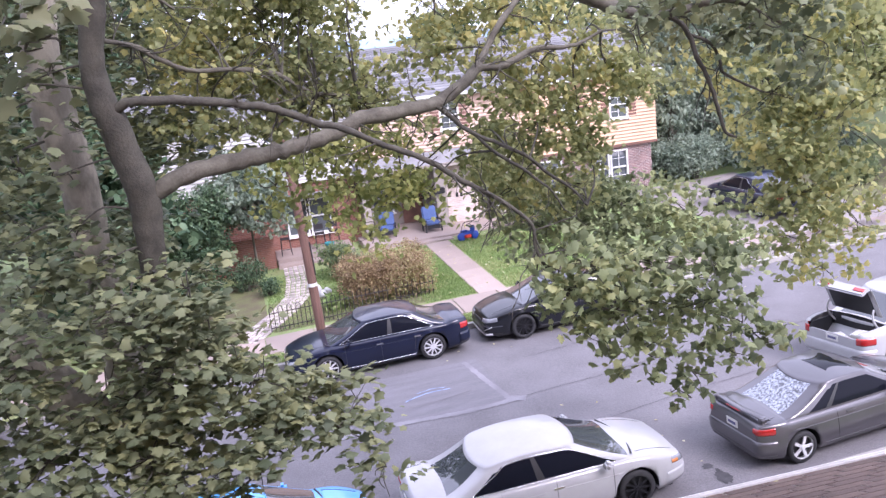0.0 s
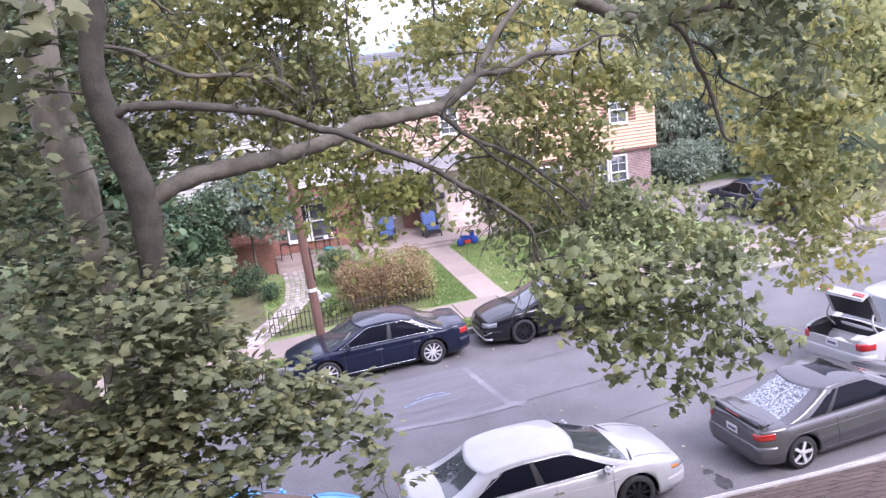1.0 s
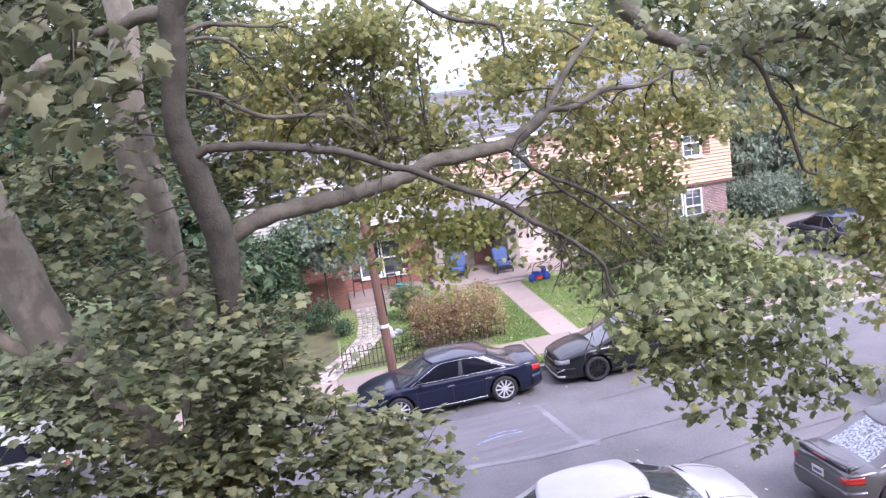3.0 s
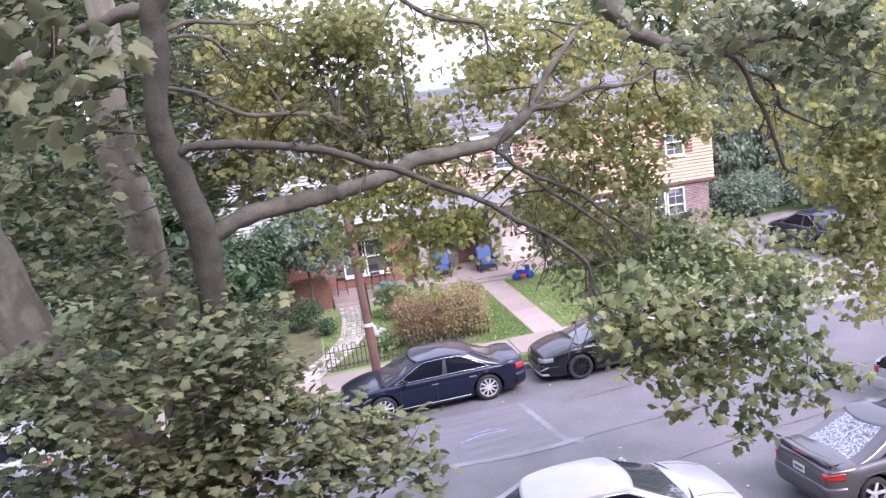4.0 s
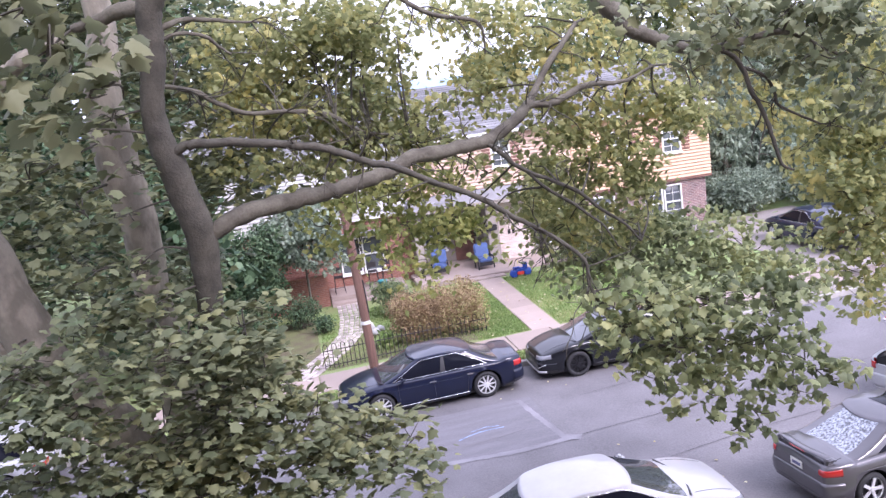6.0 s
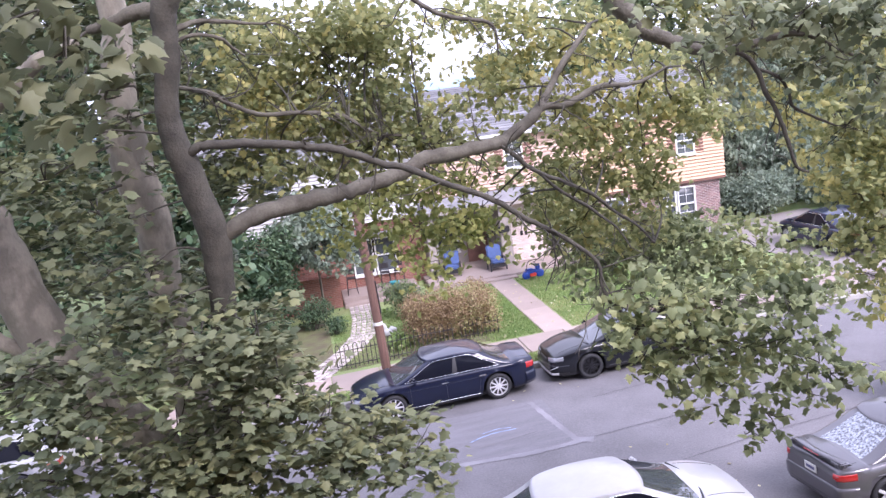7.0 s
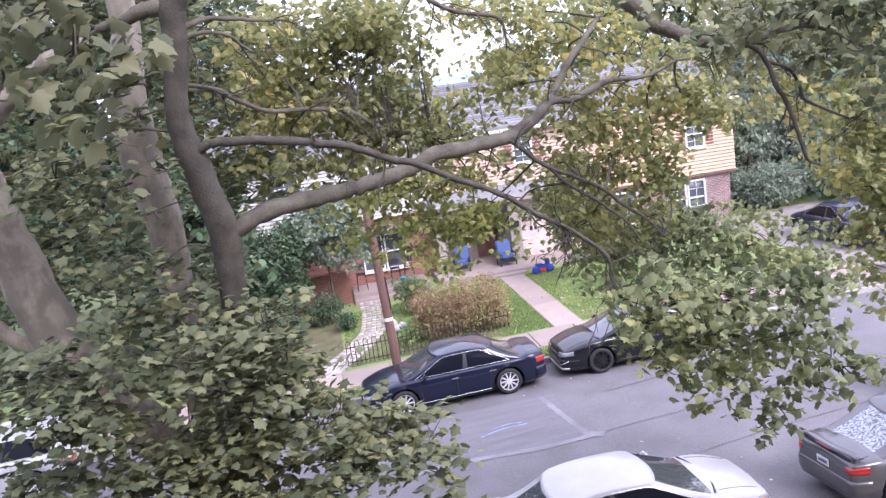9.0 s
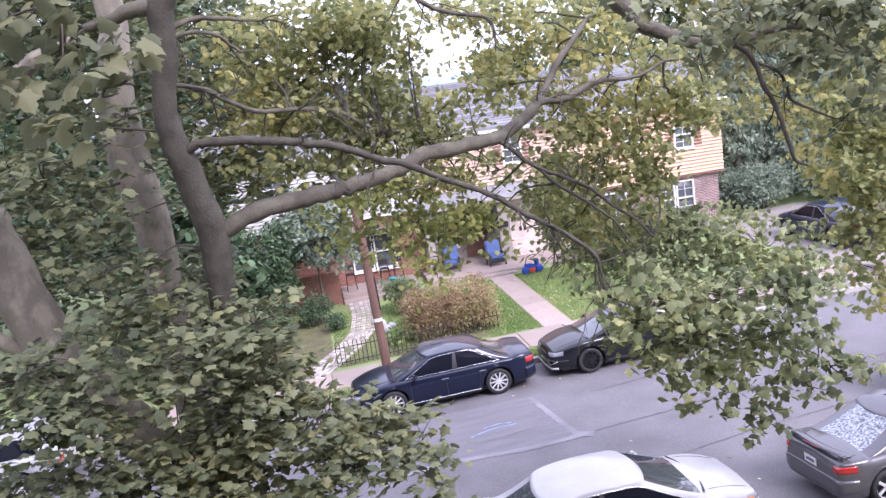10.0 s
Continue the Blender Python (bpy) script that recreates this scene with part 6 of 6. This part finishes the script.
iron_fence(4.4, 5.7, 27.0, 0.55)

brick_path = empty("brick_path", Matrix(), "winding path of pale brick pavers through the garden", "path", "", "structure")
line = np.array([(1.62, 34.15), (1.58, 32.0), (1.35, 29.9), (0.75, 28.3), (-0.2, 26.6), (-0.6, 25.95)])
u = np.linspace(0, len(line) - 1, 31)
mid = np.stack([np.interp(u, np.arange(len(line)), line[:, k]) for k in (0, 1)], -1)
d = np.gradient(mid, axis=0)
paver = None
for i in range(len(mid)):
    L = np.linalg.norm(d[i])
    t = math.atan2(d[i][1], d[i][0])
    for j in range(5):
        o = (j - 2) * 0.19
        x, y = mid[i][0] - math.sin(t) * o, mid[i][1] + math.cos(t) * o
        if paver is None:
            ob = part("paver", box(-0.145, 0.145, -0.083, 0.083, -0.06, 0.0, 0.008), PAVER, brick_path)
            paver = ob.data
        else:
            ob = new("paver", paver)
            ob.parent = brick_path
        ob.matrix_basis = Matrix.Translation((x, y, land(x, y) + 0.035)) @ LEAN @ Matrix.Rotation(t, 4, "Z")
sheet("soil_bed", np.linspace(-5, 0.2, 8), np.linspace(26.2, 33, 6), lambda x, y: land(x, y) + 0.012, SOIL, "patchy brown earth and thin grass")
sheet("soil_bed", np.linspace(0.3, 5.6, 8), np.linspace(26.3, 29.5, 6), lambda x, y: land(x, y) + 0.012, SOIL, "dark soil bed under the shrubs")

for i, (x, y, s) in enumerate(((2.05, 29.9, 0.22), (2.2, 29.3, 0.17), (1.95, 30.5, 0.18), (2.4, 29.6, 0.15))):
    bm = bmesh.new()
    bmesh.ops.create_icosphere(bm, subdivisions=2, radius=s)
    for vv in bm.verts:
        vv.co *= 1 + 0.25 * noise.noise(vv.co * 6 + Vector((i * 7, 0, 0)))
        vv.co.z = max(vv.co.z, -s * 0.4)
    ob = link("garden_stone", bm, STONE, None, "", True)
    ob.location = (x, y, land(x, y) + s * 0.38)
    tagged(ob, "pale rounded garden stone beside the brick path", "stone", "garden stones")


def armchair(x, y, z, turn):
    base = empty("armchair", Matrix.Translation((x, y, z)) @ Matrix.Rotation(turn, 4, "Z"), "pale blue cushioned armchair on the porch", "chair", "porch chairs")
    part("seat", box(-0.3, 0.3, -0.32, 0.28, 0.3, 0.46, 0.05), PALE_BLUE, base)
    bk = box(-0.32, 0.32, -0.06, 0.08, 0.0, 0.62, 0.05)
    bmesh.ops.transform(bk, matrix=Matrix.Translation((0, 0.26, 0.42)) @ Matrix.Rotation(radians(-14), 4, "X"), verts=bk.verts)
    part("backrest", bk, PALE_BLUE, base)
    for s in (1, -1):
        part("armrest", box(s * 0.31, s * 0.38, -0.32, 0.3, 0.48, 0.54, 0.015), BLACK, base)
        for yy in (-0.3, 0.26):
            part("leg", box(s * 0.32, s * 0.37, yy, yy + 0.05, 0, 0.48), BLACK, base)
    part("apron", box(-0.3, 0.3, -0.31, -0.28, 0.14, 0.3), BLACK, base)
    return base


armchair(7.72, FRONT - 1.0, 0.602, 0.05)
armchair(5.8, FRONT - 0.8, 0.602, -0.2)


def stool(x, y, z):
    base = empty("bar_stool", Matrix.Translation((x, y, z)), "dark metal bar stool on the brick porch", "stool", "porch stools")
    part("seat", box(-0.19, 0.19, -0.19, 0.19, 0.66, 0.71, 0.015), IRON, base)
    part("backrest", box(-0.19, 0.19, 0.16, 0.19, 0.82, 1.05, 0.01), IRON, base)
    for sx in (1, -1):
        for sy in (1, -1):
            tube("leg", [(sx * 0.17, sy * 0.17, 1.0 if sy > 0 else 0.66), (sx * 0.19, sy * 0.19, 0.3), (sx * 0.21, sy * 0.21, 0)], [0.014] * 3, IRON, base, 6)
    part("footrest", box(-0.19, 0.19, -0.2, -0.18, 0.25, 0.27), IRON, base)
    return base


stool(1.45, 35.4, 0.582)
stool(2.9, 35.5, 0.582)
stool(3.5, 35.6, 0.582)


def ride_on(x, y, z, turn):
    base = empty("toy_motorbike", Matrix.Translation((x, y, z)) @ Matrix.Rotation(turn, 4, "Z") @ Matrix.Scale(0.92, 4), "blue and red plastic ride-on toy on the lawn", "toy")
    part("body", box(-0.3, 0.28, -0.09, 0.09, 0.22, 0.42, 0.05), BLUE_PLASTIC, base)
    part("seat", box(-0.34, 0.0, -0.1, 0.1, 0.40, 0.47, 0.03), BLUE_PLASTIC, base)
    part("fairing", box(0.16, 0.34, -0.1, 0.1, 0.36, 0.62, 0.04), BLUE_PLASTIC, base)
    part("side_panel", box(-0.18, 0.14, -0.14, 0.14, 0.12, 0.26, 0.03), RED_PLASTIC, base, "red plastic footrest")
    tube("handlebar", [(0.24, -0.24, 0.66), (0.22, 0, 0.62), (0.24, 0.24, 0.66)], [0.018] * 3, BLACK, base, 6)
    for wx in (-0.3, 0.34):
        th = np.linspace(0, 2 * np.pi, 18, endpoint=False)
        rings = [[(0.19 * a * math.cos(t), b, 0.19 * a * math.sin(t)) for t in th] for a, b in ((0.05, -0.06), (0.8, -0.07), (1, -0.04), (1, 0.04), (0.8, 0.07), (0.05, 0.06))]
        vv, qq = loft(rings, True)
        w = raw("wheel", vv, qq, BLUE_PLASTIC, base, "", True)
        w.location = (wx, 0, 0.19)
    return base


ride_on(8.62, 33.1, land(8.62, 33.1) + 0.01, 0.15)

mail = empty("mailbox", Matrix.Translation((8.25, FRONT - 0.72, 2.12)), "black metal mailbox fixed to the grey pier", "mailbox")
part("body", box(-0.24, 0.24, -0.16, 0.0, 0.0, 0.26, 0.03), BLACK, mail)
part("flap", box(-0.22, 0.22, -0.175, -0.155, 0.17, 0.24, 0.006), IRON, mail)
for k in (9.15, 9.35):
    bar = link("number_bar", box(k, k + 0.12, FRONT - 0.02, FRONT - 0.004, 1.72, 1.92, 0.004), IRON)
    tagged(bar, "dark metal bar on the whitewashed brick front", "sign", "number bars")
pot = empty("flower_pot", Matrix.Translation((3.2, 35.0, 0.58)), "teal glazed pot on the brick porch", "pot")
rings = [[(a * math.cos(t), a * math.sin(t), z) for t in np.linspace(0, 2 * np.pi, 18, endpoint=False)] for a, z in ((0.01, 0.0), (0.14, 0.0), (0.2, 0.3), (0.21, 0.34), (0.18, 0.34), (0.16, 0.26), (0.01, 0.26))]
vv, qq = loft(rings, True)
raw("vessel", vv, qq, material("teal_glaze", (0.03, 0.22, 0.24), 0.3, vary=0.1), pot, "", True)

# ---- the near building: porch roof below the window and the wall behind the camera ----
porch = empty("porch_roof", Matrix.Translation((4.5, 8.13, 2.93)) @ Matrix.Rotation(math.atan2(-0.16, 2.44), 4, "Z") @ LEAN, "brown shingled porch roof with a white gutter", "roof")
SL = Matrix.Rotation(radians(-22), 4, "X")
part("deck", box(-2.2, 7.0, -2.69, 0.0, -0.12, -0.02), TRIM, porch).matrix_basis = SL
gut = bmesh.new()
box(-2.25, 7.05, 0.0, 0.012, -0.10, 0.02, 0.004, gut)
box(-2.25, 7.05, 0.055, 0.067, -0.07, 0.012, 0.004, gut)
box(-2.25, 7.05, 0.0, 0.065, -0.08, -0.068, 0.004, gut)
part("gutter", gut, TRIM, porch, "white metal gutter")
rs = np.random.RandomState(5)
tab = None
for row in range(14):
    x = -2.2 - (row % 3) * 0.17
    while x < 7.0:
        if tab is None:
            ob = part("shingle", box(0.010, 0.49, -0.24, 0.0, 0.0, 0.004), ROOF_BROWN, porch)
            tab = ob.data
        else:
            ob = new("shingle", tab)
            ob.parent = porch
        ob.matrix_basis = SL @ Matrix.Translation((x, 0.02 - row * 0.2, -0.018 + rs.uniform(0, 0.003))) @ Matrix.Rotation(radians(-1.3), 4, "X")
        x += 0.5
part("upper_deck", box(-2.2, 7.0, -8.4, -2.7, -0.12, 0.0), ROOF_BROWN, porch).matrix_basis = SL
near = empty("house", Matrix(), "brick house front around the open viewing window", "house")
wall_with_holes("wall", near, -14, 14, -0.2, 11, 0.15, 0.3, BRICK_RED, [(-0.9, 1.1, 7.4, 9.3)])
part("back_wall", box(-14, 14, -6.3, -6.0, -0.2, 11), BRICK_RED, near)
part("side_wall", box(-14, -13.7, -6.0, 0.15, -0.2, 11), BRICK_RED, near)
part("side_wall", box(13.7, 14, -6.0, 0.15, -0.2, 11), BRICK_RED, near)
part("floor", box(-13.7, 13.7, -6.0, 0.15, 6.5, 6.7), SHUTTER, near, "brown wooden floor")
part("roof", box(-14.2, 14.2, -6.5, 0.75, 11.0, 11.25), ROOF, near)
bm = bmesh.new()
for a in ((-0.9, -0.83, 7.4, 9.3), (1.03, 1.1, 7.4, 9.3), (-0.83, 1.03, 9.23, 9.3), (-0.83, 1.03, 7.4, 7.47)):
    box(a[0], a[1], 0.2, 0.4, a[2], a[3], 0, bm)
part("window_frame", bm, TRIM, near)
part("window_sill", box(-1.0, 1.2, 0.1, 0.55, 7.32, 7.398, 0.01), TRIM, near)


# ---- small details ----
sheet("ground", np.linspace(19.25, 44, 12), np.linspace(23.45, 24.28, 3), lambda x, y: land(x, y) + 0.02, SOIL, "bare earth verge with leaf litter")
for i, (x, y, rx, hh) in enumerate(((19.9, 37.4, 1.2, 2.0), (20.9, 36.4, 1.6, 2.4), (23.6, 35.4, 1.7, 2.2), (26.6, 34.6, 1.7, 2.0), (24.6, 30.2, 1.0, 1.2))):
    shrub("leafy_plant", x, y, rx, 1.2, hh, LEAF_SPRUCE if i < 4 else LEAF_FAR, "blue-green undergrowth beside the side drive", 90 + i, 5000, 0.17)


def litter(name, x0, x1, y0, y1, count, seed, height, mat, label):
    """Fallen leaves lying about."""
    rg = np.random.RandomState(seed)
    c = np.stack([rg.uniform(x0, x1, count), rg.uniform(y0, y1, count), np.zeros(count)], -1)
    c[:, 2] = [height(x, y) for x, y in c[:, :2]]
    v, f = leaves_arrays(c, 0.075, rg, plane_leaf_small(), 0.0, 0.2)
    return tagged(raw(name, v, f, mat), label, "leaves", "", "stuff")


FALLEN = leaf_material("fallen_leaf", (0.30, 0.25, 0.12), (0.50, 0.46, 0.26), (0.60, 0.56, 0.40), 0.1, 0.3)
litter("fallen_leaves", 5.2, 12.5, 26.1, 33.5, 260, 1, lambda x, y: land(x, y) + 0.09, FALLEN, "pale fallen leaves scattered over the lawn")
litter("fallen_leaves", -6, 14, 21.0, 23.2, 70, 2, lambda x, y: GRADE * x + 0.03, FALLEN, "dry fallen leaves along the gutter")
litter("fallen_leaves", 5, 14, 12.1, 17.5, 26, 3, lambda x, y: GRADE * x + 0.03, FALLEN, "dry fallen leaves on the asphalt")
litter("fallen_leaves", 4, 10, 6.2, 8.0, 7, 4, lambda x, y: 2.93 + (8.13 - y) * 0.404 + GRADE * (x - 4.5) + 0.03, FALLEN, "dry fallen leaves on the porch roof")
litter("fallen_leaves", 12, 19, 23.4, 26.0, 60, 5, lambda x, y: GRADE * x + 0.19, FALLEN, "dry fallen leaves on the pavement")


def blot(name, x, y, rx, ry, mat, label, seed):
    """A ragged stain lying on the road."""
    rg = np.random.RandomState(seed)
    n = 22
    ring = []
    for i in range(n):
        a, k = 2 * math.pi * i / n, rg.uniform(0.6, 1.15)
        ring.append((x + rx * k * math.cos(a), y + ry * k * math.sin(a)))
    pts = [(x, y)] + ring
    v = [(px, py, GRADE * px + 0.009) for px, py in pts]
    return tagged(raw(name, v, [(0, 1 + i, 1 + (i + 1) % n) for i in range(n)], mat), label, "stain", "", "structure")


OIL = material("oil_stain", (0.07, 0.067, 0.07), 0.6, vary=0.3, scale=5, fine=30)
blot("oil_stain", 7.55, 12.65, 0.16, 0.30, OIL, "dark oil stain on the asphalt", 3)
blot("oil_stain", 7.5, 13.1, 0.10, 0.12, OIL, "dark oil stain on the asphalt", 4)
